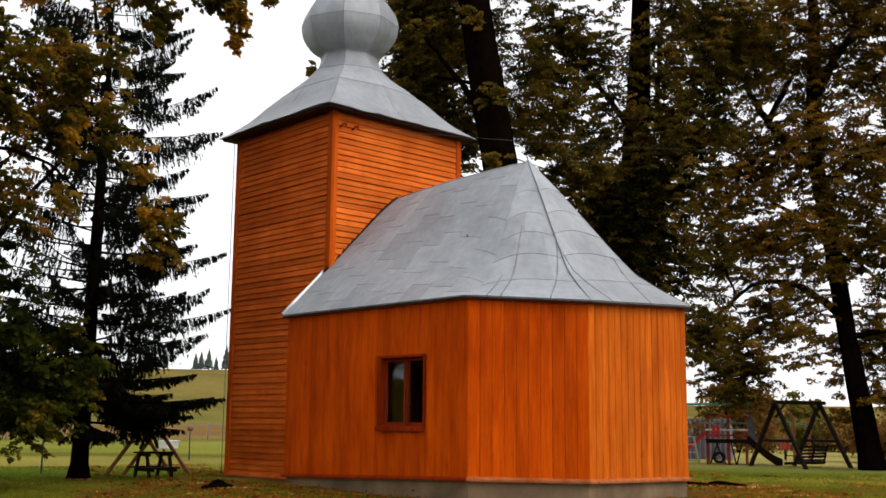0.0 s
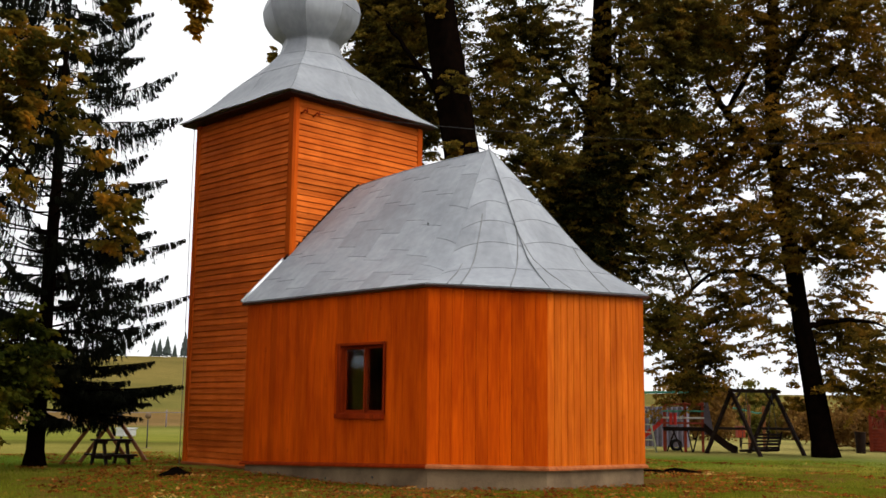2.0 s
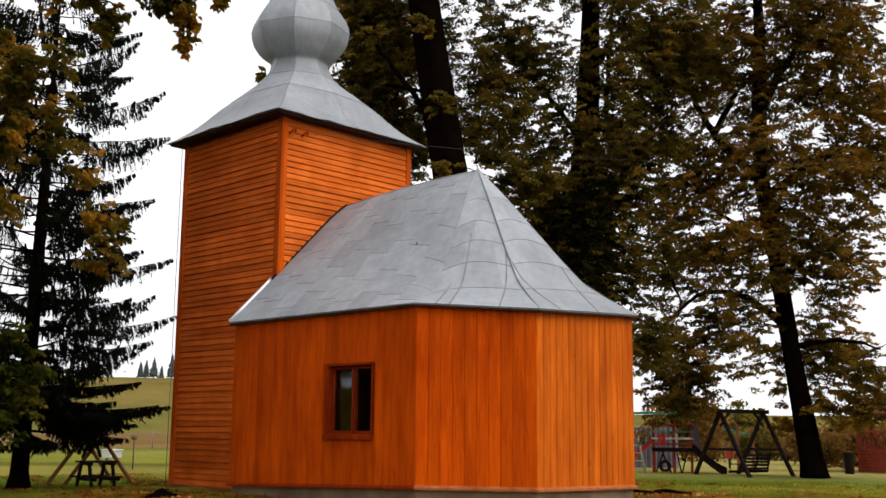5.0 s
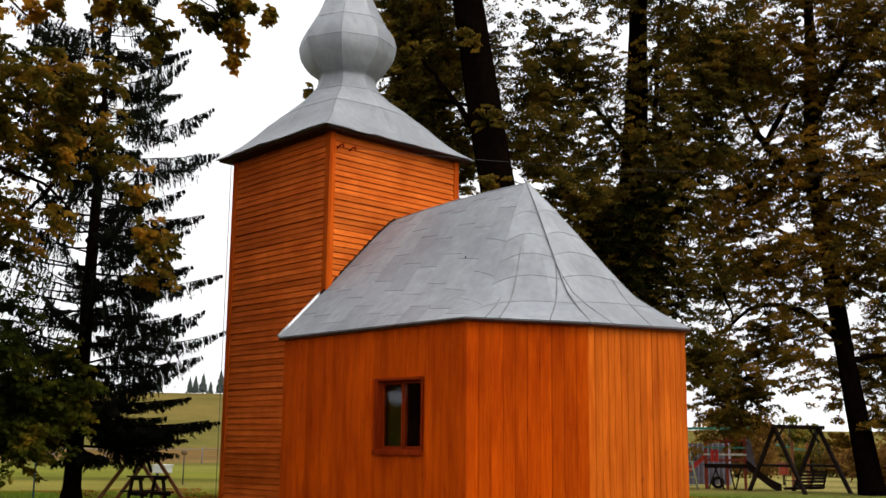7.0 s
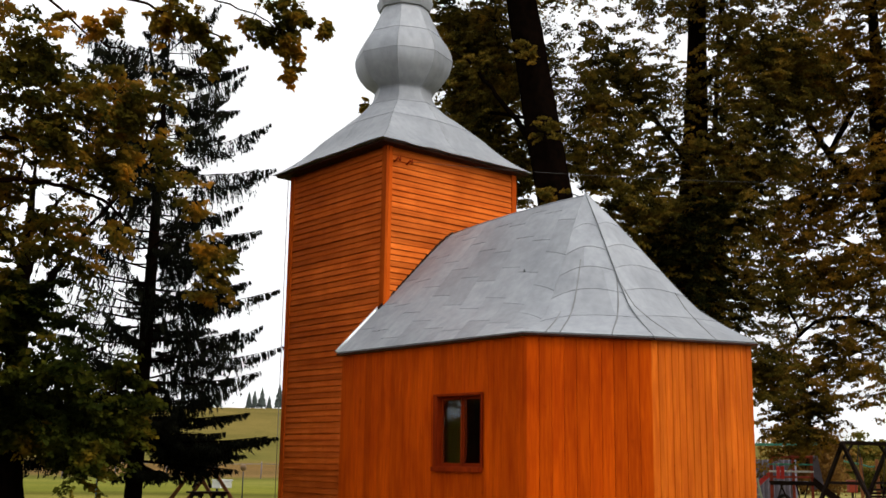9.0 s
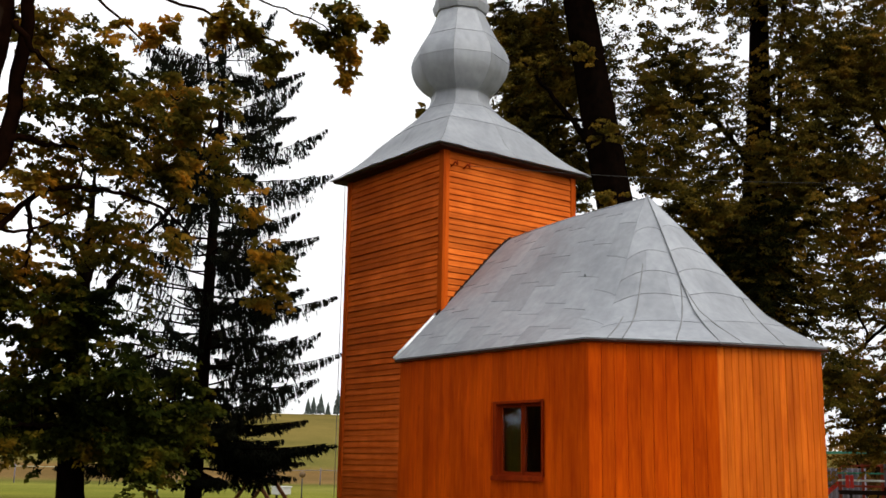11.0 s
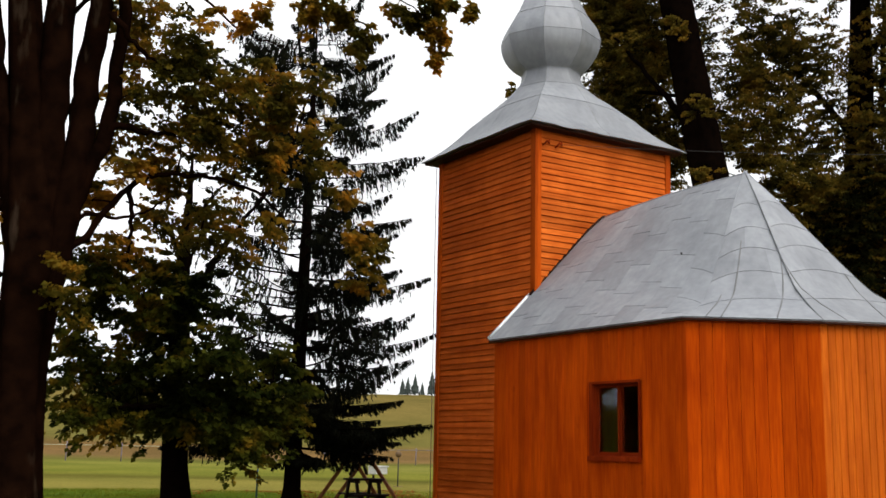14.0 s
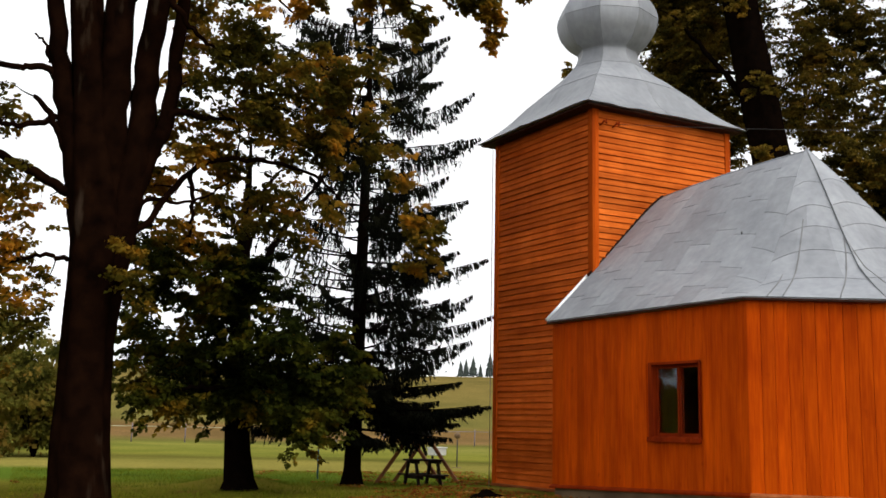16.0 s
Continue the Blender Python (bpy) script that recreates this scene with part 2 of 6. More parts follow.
# the dark stop at 0.19 paints a tree's shadow between the strips
strips = ramp(mn, [(0.0, (0.085, 0.085, 0.006)), (0.045, (0.115, 0.11, 0.012)), (0.065, (0.24, 0.215, 0.035)), (0.082, (0.12, 0.19, 0.024)), (0.108, (0.11, 0.18, 0.024)),
                   (0.125, (0.28, 0.25, 0.065)), (0.165, (0.26, 0.235, 0.06)), (0.19, (0.13, 0.13, 0.03)), (0.22, (0.20, 0.21, 0.04)), (0.34, (0.19, 0.20, 0.045)), (0.40, (0.15, 0.15, 0.04)), (0.45, (0.21, 0.135, 0.06)), (0.52, (0.17, 0.11, 0.045)),
                   (0.56, (0.175, 0.158, 0.048)), (0.75, (0.172, 0.142, 0.046)), (1.0, (0.185, 0.145, 0.05))])
ml.new(band.outputs["Result"], strips.inputs["Fac"])
sepx = mn.new("ShaderNodeSeparateXYZ")
ml.new(geo.outputs["Position"], sepx.inputs[0])
eastf = mn.new("ShaderNodeMapRange")
eastf.inputs["From Min"].default_value, eastf.inputs["From Max"].default_value = 15.0, 25.0
eastf.inputs["To Max"].default_value = 0.8
ml.new(sepx.outputs["X"], eastf.inputs["Value"])
northf = mn.new("ShaderNodeMapRange")
northf.inputs["From Min"].default_value, northf.inputs["From Max"].default_value = 28.0, 48.0
northf.inputs["To Min"].default_value, northf.inputs["To Max"].default_value = 1.0, 0.0
ml.new(sepx.outputs["Y"], northf.inputs["Value"])
playf = mn.new("ShaderNodeMath")
playf.operation = "MULTIPLY"
ml.new(eastf.outputs["Result"], playf.inputs[0])
ml.new(northf.outputs["Result"], playf.inputs[1])
east = mixed(mn, ml, playf.outputs[0], strips.outputs["Color"], (0.33, 0.29, 0.11))
drift = noise_tex(mn, ml, 0.11, 5, (1, 1, 1), coords="World")
rd_ = ramp(mn, [(0.35, (0.64, 0.67, 0.6)), (0.65, (1.02, 0.96, 0.9))])
ml.new(drift.outputs["Fac"], rd_.inputs["Fac"])
east = mixed(mn, ml, 0.9, east, rd_.outputs["Color"], "MULTIPLY")
earth = noise_tex(mn, ml, 0.55, 5, coords="World")
speck = noise_tex(mn, ml, 14, 4, coords="World")
re_ = ramp(mn, [(0.50, (0, 0, 0)), (0.66, (1, 1, 1))])
ml.new(earth.outputs["Fac"], re_.inputs["Fac"])
near_f = ramp(mn, [(0.05, (1, 1, 1)), (0.12, (0, 0, 0))])
ml.new(band.outputs["Result"], near_f.inputs["Fac"])
ef = mixed(mn, ml, 1.0, re_.outputs["Color"], near_f.outputs["Color"], "MULTIPLY")
c_e = mixed(mn, ml, ef, east, (0.125, 0.055, 0.018))
rs = ramp(mn, [(0.3, (0.6, 0.6, 0.6)), (0.7, (1.3, 1.25, 1.15))])
ml.new(speck.outputs["Fac"], rs.inputs["Fac"])
ml.new(mixed(mn, ml, 0.8, c_e, rs.outputs["Color"], "MULTIPLY"), mb.inputs["Base Color"])
bump(mn, ml, mb, speck.outputs["Fac"], 0.8, 0.05)


# ---- mesh helpers ----
def mesh_of(name, verts, faces, mat, smooth=False):
    me = bpy.data.meshes.new(name)
    me.from_pydata([tuple(v) for v in verts], [], [tuple(f) for f in faces])
    me.materials.append(mat)
    if smooth:
        me.polygons.foreach_set("use_smooth", [True] * len(me.polygons))
    me.update()
    return me


def mesh_bm(name, bm, mat, smooth=False):
    bmesh.ops.recalc_face_normals(bm, faces=bm.faces)
    me = bpy.data.meshes.new(name)
    bm.to_mesh(me)
    bm.free()
    me.materials.append(mat)
    if smooth:
        me.polygons.foreach_set("use_smooth", [True] * len(me.polygons))
    return me


def thing(name, at, label, category, group="", kind=""):
    ob = new(name)
    ob.empty_display_size = 0.2
    ob.location = at
    return tagged(ob, label, category, group, kind)


def part(name, me, parent, label="", m=None):
    """A mesh under a thing (local coordinates of the thing) or under a part."""
    ob = new(name, me)
    ob.parent = parent
    if m is not None:
        ob.matrix_basis = m
    if label:
        ob["label"] = label
    return ob


def box_bm(bm, lo, hi, m=None, bevel=0.0):
    r = bmesh.ops.create_cube(bm, size=1)
    vs = r["verts"]
    s = [hi[i] - lo[i] for i in range(3)]
    c = [(hi[i] + lo[i]) / 2 for i in range(3)]
    for v in vs:
        v.co = Vector((v.co[0] * s[0] + c[0], v.co[1] * s[1] + c[1], v.co[2] * s[2] + c[2]))
    if bevel:
        es = list({e for v in vs for e in v.link_edges})
        r2 = bmesh.ops.bevel(bm, geom=es, offset=bevel, segments=1, affect="EDGES", clamp_overlap=True)
        vs = list({v for f in r2["faces"] for v in f.verts} | {v for v in vs if v.is_valid})
    if m is not None:
        bmesh.ops.transform(bm, matrix=m, verts=vs)
    return bm


def box_me(name, lo, hi, mat, bevel=0.006, m=None):
    return mesh_bm(name, box_bm(bmesh.new(), lo, hi, m, bevel), mat)


def beam_me(name, a, b, w, h, mat, bevel=0.006):
    """A squared timber from a to b."""
    a, b = Vector(a), Vector(b)
    d = b - a
    q = d.to_track_quat("X", "Z").to_matrix().to_4x4()
    return box_me(name, (0, -w / 2, -h / 2), (d.length, w / 2, h / 2), mat, bevel, Matrix.Translation(a) @ q)


def tube(points, radii, sides=8):
    """Verts and faces of a tapering tube along points."""
    verts, faces = [], []
    pts = [Vector(p) for p in points]
    for i, p in enumerate(pts):
        d = (pts[min(i + 1, len(pts) - 1)] - pts[max(i - 1, 0)]).normalized()
        u = d.cross(Vector((0.31, 0.95, 0.02))).normalized()
        w = d.cross(u)
        for k in range(sides):
            a = 2 * math.pi * k / sides
            verts.append(p + (u * math.cos(a) + w * math.sin(a)) * radii[i])
    for i in range(len(pts) - 1):
        for k in range(sides):
            k2 = (k + 1) % sides
            faces.append((i * sides + k, i * sides + k2, (i + 1) * sides + k2, (i + 1) * sides + k))
    faces.append(tuple(range(sides - 1, -1, -1)))
    faces.append(tuple((len(pts) - 1) * sides + k for k in range(sides)))
    return verts, faces


def tube_me(name, points, radii, mat, sides=8):
    v, f = tube(points, radii, sides)
    return mesh_of(name, v, f, mat, True)


def big_mesh(name, verts, loops, per_face, mat):
    """A mesh from arrays, all faces of per_face corners."""
    me = bpy.data.meshes.new(name)
    nf = len(loops) // per_face
    me.vertices.add(len(verts))
    me.vertices.foreach_set("co", np.asarray(verts, dtype=np.float32).ravel())
    me.loops.add(len(loops))
    me.loops.foreach_set("vertex_index", np.asarray(loops, dtype=np.int32))
    me.polygons.add(nf)
    me.polygons.foreach_set("loop_start", np.arange(0, len(loops), per_face, dtype=np.int32))
    me.polygons.foreach_set("loop_total", np.full(nf, per_face, dtype=np.int32))
    me.materials.append(mat)
    me.update(calc_edges=True)
    me.validate()
    return me


# ---- ground ----
GZ = -0.45
EYE0 = (-12.4, -12.8)


def ground_z(x, y):
    dx, dy = x - EYE0[0], y - EYE0[1]
    r = math.hypot(dx, dy)
    a = math.degrees(math.atan2(dx, dy))
    crest = 8.6 - 4.6 * min(1, max(0, (a - 33) / 14))
    if a < -110 or a > 100:
        crest = 2.0
    t = min(1, max(0, (r - 75) / 105))
    z = GZ + crest * (t * t * (3 - 2 * t)) * 1.05
    if r > 185:
        z -= (r - 185) * 0.03
    # low rise under the chapel
    d = max(0, math.hypot((x - 2.8) / 6.0, (y - 2.5) / 8.0) - 0.75)
    z += 0.10 * math.exp(-(d * 3) ** 2)
    # mound round the foot of the maple
    z += 0.28 * math.exp(-(((x + 4.35) ** 2 + (y - 11.2) ** 2) / 0.9))
    z += 0.05 * noise.noise(Vector((x * 0.35, y * 0.35, 0))) + 0.02 * noise.noise(Vector((x * 1.7, y * 1.7, 3)))
    return z


gv, gf = [], []
rings = [0.0, 4, 8]
while rings[-1] < 14:
    rings.append(rings[-1] + 1.2)
while rings[-1] < 34:
    rings.append(rings[-1] + 0.3)
while rings[-1] < 1500:
    rings.append(rings[-1] * 1.06 + 0.1)
SEG = 360
for i, r in enumerate(rings[1:]):
    for k in range(SEG):
        a = 2 * math.pi * k / SEG
        x, y = EYE0[0] + r * math.sin(a), EYE0[1] + r * math.cos(a)
        gv.append((x, y, ground_z(x, y)))
gv.append((*EYE0, ground_z(*EYE0)))
for k in range(SEG):
    gf.append((len(gv) - 1, (k + 1) % SEG, k))
for i in range(len(rings) - 2):
    for k in range(SEG):
        k2 = (k + 1) % SEG
        gf.append((i * SEG + k, i * SEG + k2, (i + 1) * SEG + k2, (i + 1) * SEG + k))
ground = new("ground", mesh_of("ground", gv, gf, MEADOW, True))
tagged(ground, "autumn meadow of worn grass, bare earth and mown strips", "ground", kind="structure")

# ---- chapel ----
BASE = Vector((2.83, 2.6, -0.5))
church = thing("chapel", BASE, "small orange-stained wooden chapel with a silver sheet-metal roof and onion dome", "chapel")
church_m = Matrix.Translation(-BASE)


def cpart(name, me, label="", parent=None):
    """A part of the chapel, given in world coordinates."""
    if parent is None:
        ob = part(name, me, church, label)
        ob.matrix_parent_inverse = church_m
        return ob
    return part(name, me, parent, label)


XM, XW = 2.83, 5.66                      # nave axis and far wall
PLAN = [(0.0, 5.25), (0.0, 0.0), (1.43, -1.40), (4.21, -1.40), (5.66, 0.0), (5.66, 5.25)]
PLAN_BASE = [-0.16, 0.0, -0.02, -0.05, -0.05, -0.16]
EAVES = [(-0.09, 5.31, 3.05), (-0.09, -0.02, 3.05), (1.40, -1.49, 2.975), (4.26, -1.49, 3.10), (5.75, -0.02, 3.10), (5.75, 5.31, 3.05)]
TX0, TX1, TY0, TY1 = 0.998, 4.752, 5.256, 9.01
TZ0, TZ1 = -0.31, 7.62


def prism(name, plan, z0, z1, mat):
    """Walls over a plan; z0 and z1 for each corner, closed above and below."""
    n = len(plan)
    v = [(*p, z0[i]) for i, p in enumerate(plan)] + [(*p, z1[i]) for i, p in enumerate(plan)]
    f = [(i, (i + 1) % n, n + (i + 1) % n, n + i) for i in range(n)] + [tuple(range(n - 1, -1, -1)), tuple(range(n, 2 * n))]
    bm = bmesh.new()
    vs = [bm.verts.new(q) for q in v]
    for q in f:
        bm.faces.new([vs[i] for i in q])
    return mesh_bm(name, bm, mat)


def grown(plan, d):
    """The plan with every wall moved out by d (the last wall, at the tower, too)."""
    out, n = [], len(plan)
    for i in range(n):
        p0, p1, p2 = Vector(plan[i - 1]), Vector(plan[i]), Vector(plan[(i + 1) % n])
        d1, d2 = (p1 - p0).normalized(), (p2 - p1).normalized()
        n1, n2 = Vector((d1.y, -d1.x)), Vector((d2.y, -d2.x))
        n1, n2 = -n1, -n2
        if (n1 + n2).length < 1e-6:
            out.append(tuple(p1))
            continue
        b = (n1 + n2).normalized()
        out.append(tuple(p1 + b * (d / max(0.3, b.dot(n1)))))
    return out


# orientation: walls go round so that the outside lies on the right hand of -n; check by the centre
def out_plan(d):
    g = grown(PLAN, d)
    c0 = sum(abs(p[0] - XM) for p in PLAN)
    return g if (sum(abs(p[0] - XM) for p in g) > c0) == (d > 0) else grown(PLAN, -d)


# foundation
cpart("foundation", prism("foundation", out_plan(-0.04), [-1.0] * 6, [z + 0.01 for z in PLAN_BASE], CONCRETE), "weathered grey concrete plinth")
bm = box_bm(bmesh.new(), (TX0 + 0.05, TY0 + 0.05, -1.0), (TX1 - 0.05, TY1 - 0.05, TZ0 + 0.02))
cpart("foundation", mesh_bm("tower_foundation", bm, CONCRETE), "weathered grey concrete plinth")

# solid black plugs stand in for the shade inside the tie holes
for y, z in ((4.12, -0.27), (2.67, -0.30), (1.38, -0.22)):
    cpart("tie_hole_plug", tube_me("tie_hole_plug", [(0.034, y, z), (0.06, y, z)], [0.022, 0.022], BLACK, 8), "small black plug standing in for a dark hole in the plinth")

# nave wall: a dark core behind the boards, cut open for the window
WY0, WY1, WZ0, WZ1 = 1.09, 2.245, 0.87, 2.07       # clear opening between the trims


def wall_slab(name, p, q, z0, z1, thick, mat, holes=()):
    """A wall from p to q with the outside on the right-hand side of p to q turned, holes as (s0, s1, z0, z1)."""
    p, q = Vector(p), Vector(q)
    d = (q - p).normalized()
    nrm = Vector((-d.y, d.x))
    L = (q - p).length
    ss = sorted({0, L, *[h[0] for h in holes], *[h[1] for h in holes]})
    zz = sorted({z0, z1, *[h[2] for h in holes], *[h[3] for h in holes]})
    bm = bmesh.new()
    for s0, s1 in zip(ss, ss[1:]):
        for a, b in zip(zz, zz[1:]):
            if any(h[0] - 1e-6 <= s0 and s1 <= h[1] + 1e-6 and h[2] - 1e-6 <= a and b <= h[3] + 1e-6 for h in holes):
                continue
            m = Matrix(((d.x, nrm.x, 0, p.x), (d.y, nrm.y, 0, p.y), (0, 0, 1, 0), (0, 0, 0, 1)))
            box_bm(bm, (s0, 0, a), (s1, thick, b), m)
    bmesh.ops.remove_doubles(bm, verts=bm.verts, dist=1e-5)
    return mesh_bm(name, bm, mat)


core = []
for i in range(5):
    p, q = PLAN[i + 1], PLAN[i]          # run so that the inside is on the left
    holes = []
    if i == 0:
        holes = [(5.25 - WY1, 5.25 - WY0, WZ0, WZ1)]
    p2, q2 = Vector(p), Vector(q)
    d = (q2 - p2).normalized()
    nin = Vector((-d.y, d.x))
    if (Vector((XM, 2.0)) - p2).dot(nin) < 0:
        p2, q2 = q2, p2
        d = -d
        nin = -nin
    off = nin * 0.025
    core.append(cpart("nave_wall", wall_slab("nave_wall", p2 + off, q2 + off, max(PLAN_BASE[i], PLAN_BASE[i + 1]) + 0.02, min(EAVES[i][2], EAVES[i + 1][2]) - 0.02, 0.14, WALL, holes), "orange-stained vertical boarding"))

# back wall of the nave, up to the ridge, either side of the tower
bm = bmesh.new()
for y in (5.18, 5.245):
    ring_ = [bm.verts.new(c) for c in ((0.03, y, -0.14), (5.63, y, -0.14), (5.63, y, 3.0), (XM, y, 5.80), (0.03, y, 3.0))]
    bm.faces.new(ring_)
bm.verts.ensure_lookup_table()
for k in range(5):
    bm.faces.new((bm.verts[k], bm.verts[(k + 1) % 5], bm.verts[5 + (k + 1) % 5], bm.verts[5 + k]))
cpart("nave_wall", mesh_bm("nave_back_wall", bm, WALL), "orange-stained back wall")

# boards, one by one
rng = random.Random(4)


def board_run(i, count, parent, skip=None, groove=0.007, cham=0.008, mat=WALL):
    p, q = Vector(PLAN[i + 1]), Vector(PLAN[i])
    L = (q - p).length
    d = (q - p).normalized()
    nin = Vector((-d.y, d.x))
    if (Vector((XM, 2.0)) - p).dot(nin) < 0:
        nin = -nin
    w = L / count
    bm = bmesh.new()
    sec = ((-w / 2 + 0.001, 0.0), (-w / 2 + 0.001, groove - 0.026), (-w / 2 + cham, -0.026), (w / 2 - cham, -0.026), (w / 2 - 0.001, groove - 0.026), (w / 2 - 0.001, 0.0))
    lo_, hi_ = ([bm.verts.new((x, y, z)) for x, y in sec] for z in (0, 1))
    for k in range(6):
        bm.faces.new((lo_[k], lo_[(k + 1) % 6], hi_[(k + 1) % 6], hi_[k]))
    bm.faces.new(lo_)
    bm.faces.new(hi_)
    prof = mesh_bm("board", bm, mat)
    for k in range(count):
        s = (k + 0.5) * w
        c = p + d * s
        f = s / L
        zb = PLAN_BASE[i + 1] * (1 - f) + PLAN_BASE[i] * f
        zt = 3.0 + (EAVES[i + 1][2] * (1 - f) + EAVES[i][2] * f - 3.05) + 0.015
        spans = [(zb, zt)]
        if skip and skip[0] < s + w / 2 - 0.02 and skip[1] > s - w / 2 + 0.02:
            spans = [(zb, skip[2]), (skip[3], zt)]
        for a, b in spans:
            ob = part("board", prof, parent)
            j = rng.uniform(-0.004, 0.003)
            ob.matrix_basis = Matrix(((d.x, nin.x, 0, c.x + nin.x * (0.024 + j)), (d.y, nin.y, 0, c.y + nin.y * (0.024 + j)), (0, 0, b - a, a), (0, 0, 0, 1)))


# trims at the wall's corners and foot
def base_board(i):
    p, q = Vector(out_plan(0.045)[i + 1]), Vector(out_plan(0.045)[i])
    p2, q2 = Vector(out_plan(-0.02)[i + 1]), Vector(out_plan(-0.02)[i])
    za, zb = PLAN_BASE[i + 1], PLAN_BASE[i]
    v = []
    for (x, y), z in ((p, za), (q, zb), (q2, zb), (p2, za)):
        v.append((x, y, z - 0.005))
    for (x, y), z, up in ((p, za, 0.03), (q, zb, 0.03), (q2, zb, 0.085), (p2, za, 0.085)):
        v.append((x, y, z + up))
    bm = bmesh.new()
    vs = [bm.verts.new(c) for c in v]
    for f in ((0, 1, 2, 3), (4, 5, 6, 7), (0, 1, 5, 4), (1, 2, 6, 5), (2, 3, 7, 6), (3, 0, 4, 7)):
        bm.faces.new([vs[k] for k in f])
    # west board takes the darker trim colour to stand for its shade
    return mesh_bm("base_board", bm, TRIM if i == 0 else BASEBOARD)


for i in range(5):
    cpart("base_board", base_board(i), "sloping drip board in dark red-brown, for its shaded side" if i == 0 else "faded pinkish sloping drip board")

# window
win = cpart("window", box_me("window_lining", (0.0, WY1 - 0.005, WZ0), (0.16, WY1 + 0.02, WZ1), TRIM), "two-light casement window with red-brown trim")
for nm, lo, hi in (("lining", (0.0, WY0 - 0.02, WZ0), (0.16, WY0 + 0.005, WZ1)), ("lining", (0.0, WY0 - 0.02, WZ1 - 0.005), (0.16, WY1 + 0.02, WZ1 + 0.02)), ("lining", (0.0, WY0 - 0.02, WZ0 - 0.02), (0.16, WY1 + 0.02, WZ0 + 0.005)),
                   ("trim", (-0.035, WY1, WZ0 - 0.08), (0.0, WY1 + 0.09, WZ1 + 0.05)), ("trim", (-0.032, WY0 - 0.03, WZ0 - 0.08), (0.0, WY0, WZ1 + 0.05)),
                   ("trim", (-0.038, WY0 + 0.001, WZ1), (0.0, WY1 - 0.001, WZ1 + 0.048)), ("sill", (-0.07, WY0 - 0.035, WZ0 - 0.09), (0.0, WY1 + 0.10, WZ0 - 0.01))):
    part(nm, box_me(nm, lo, hi, TRIM, 0.005), win)
YM, AJAR = (WY0 + WY1) / 2, 10.8
part("mullion", box_me("mullion", (0.05, YM - 0.016, WZ0 + 0.004), (0.083, YM + 0.016, WZ1 - 0.004), TRIM, 0.004), win)
for a, b in ((WY0 + 0.006, YM - 0.004), (YM + 0.004, WY1 - 0.006)):
    bm = bmesh.new()
    for lo, hi in (((0.085, a, WZ0 + 0.006), (0.125, a + 0.033, WZ1 - 0.006)), ((0.085, b - 0.033, WZ0 + 0.006), (0.125, b, WZ1 - 0.006)),
                   ((0.087, a + 0.04, WZ0 + 0.006), (0.123, b - 0.04, WZ0 + 0.06)), ((0.087, a + 0.04, WZ1 - 0.055), (0.123, b - 0.04, WZ1 - 0.006))):
        box_bm(bm, lo, hi, None, 0.004)
    sash = part("sash", mesh_bm("sash", bm, TRIM), win)
    pane = part("pane", box_me("pane", (0.103, a + 0.035, WZ0 + 0.055), (0.107, b - 0.035, WZ1 - 0.05), GLASS, 0), win)
    pane.visible_shadow = False
    if a > YM:      # this casement is turned ajar so its pane catches a reflection, hinged at the jamb
        ajar = Matrix.Translation((0.09, WY1 - 0.006, 0)) @ Matrix.Rotation(radians(AJAR), 4, "Z") @ Matrix.Translation((-0.09, -WY1 + 0.006, 0))
        for ob in (sash, pane):
            ob.data.transform(ajar)

board_run(0, 26, core[0], (WY0 - 0.04, WY1 + 0.04, WZ0 - 0.04, WZ1 + 0.04))
board_run(1, 10, core[1])
board_run(2, 16, core[2], None, 0.014, 0.016, WALL_HONEY)


# nave roof ---------------------------------------------------------------
APEX, RIDGE_END = Vector((XM, 1.28, 6.12)), Vector((XM, 5.25, 5.95))
FLARE = ((0.0, 0.0), (0.18, 0.105), (0.32, 0.20), (0.45, 0.345), (0.6, 0.53), (0.8, 0.775), (1.0, 1.0))


def flared(s, k):
    for (s0, g0), (s1, g1) in zip(FLARE, FLARE[1:]):
        if s <= s1:
            g = g0 + (g1 - g0) * (s - s0) / (s1 - s0)
            break
    return s + (g - s) * k


def roof_point(face, u, s):
    """Place on the roof: u along the eave, s from eave to ridge."""
    a, b = Vector(EAVES[face + 1]), Vector(EAVES[face])
    e = a.lerp(b, u)
    if face == 0:
        top = APEX.lerp(RIDGE_END, u)
        top.z += 0.05 * math.sin(math.pi * u)
        k = max(0.0, 1 - u * 1.3)
    elif face == 4:
        top = RIDGE_END.lerp(APEX, u)
        k = max(0.0, u * 1.3 - 0.3)
    else:
        top, k = APEX, 1.0
    p = e.lerp(top, s)
    p.z = e.z + (top.z - e.z) * flared(s, k)
    if face in (0, 4):
        p.z += 0.06 * s * s - 0.13 * math.exp(-(1 - s) * 2.9 / 0.3)
    # the hip next to the long slope is rolled, not creased
    if face in (0, 1):
        w = (u if face == 0 else 1 - u) * (5.3 if face == 0 else 2.1) * (1 - s * (0.25 if face == 0 else 1.0))
        p.z -= 0.39 * (math.sqrt(w * w + 0.25) - w) * min(1.0, s * 4) * min(1.0, (1 - s) * 2.5)
    return p


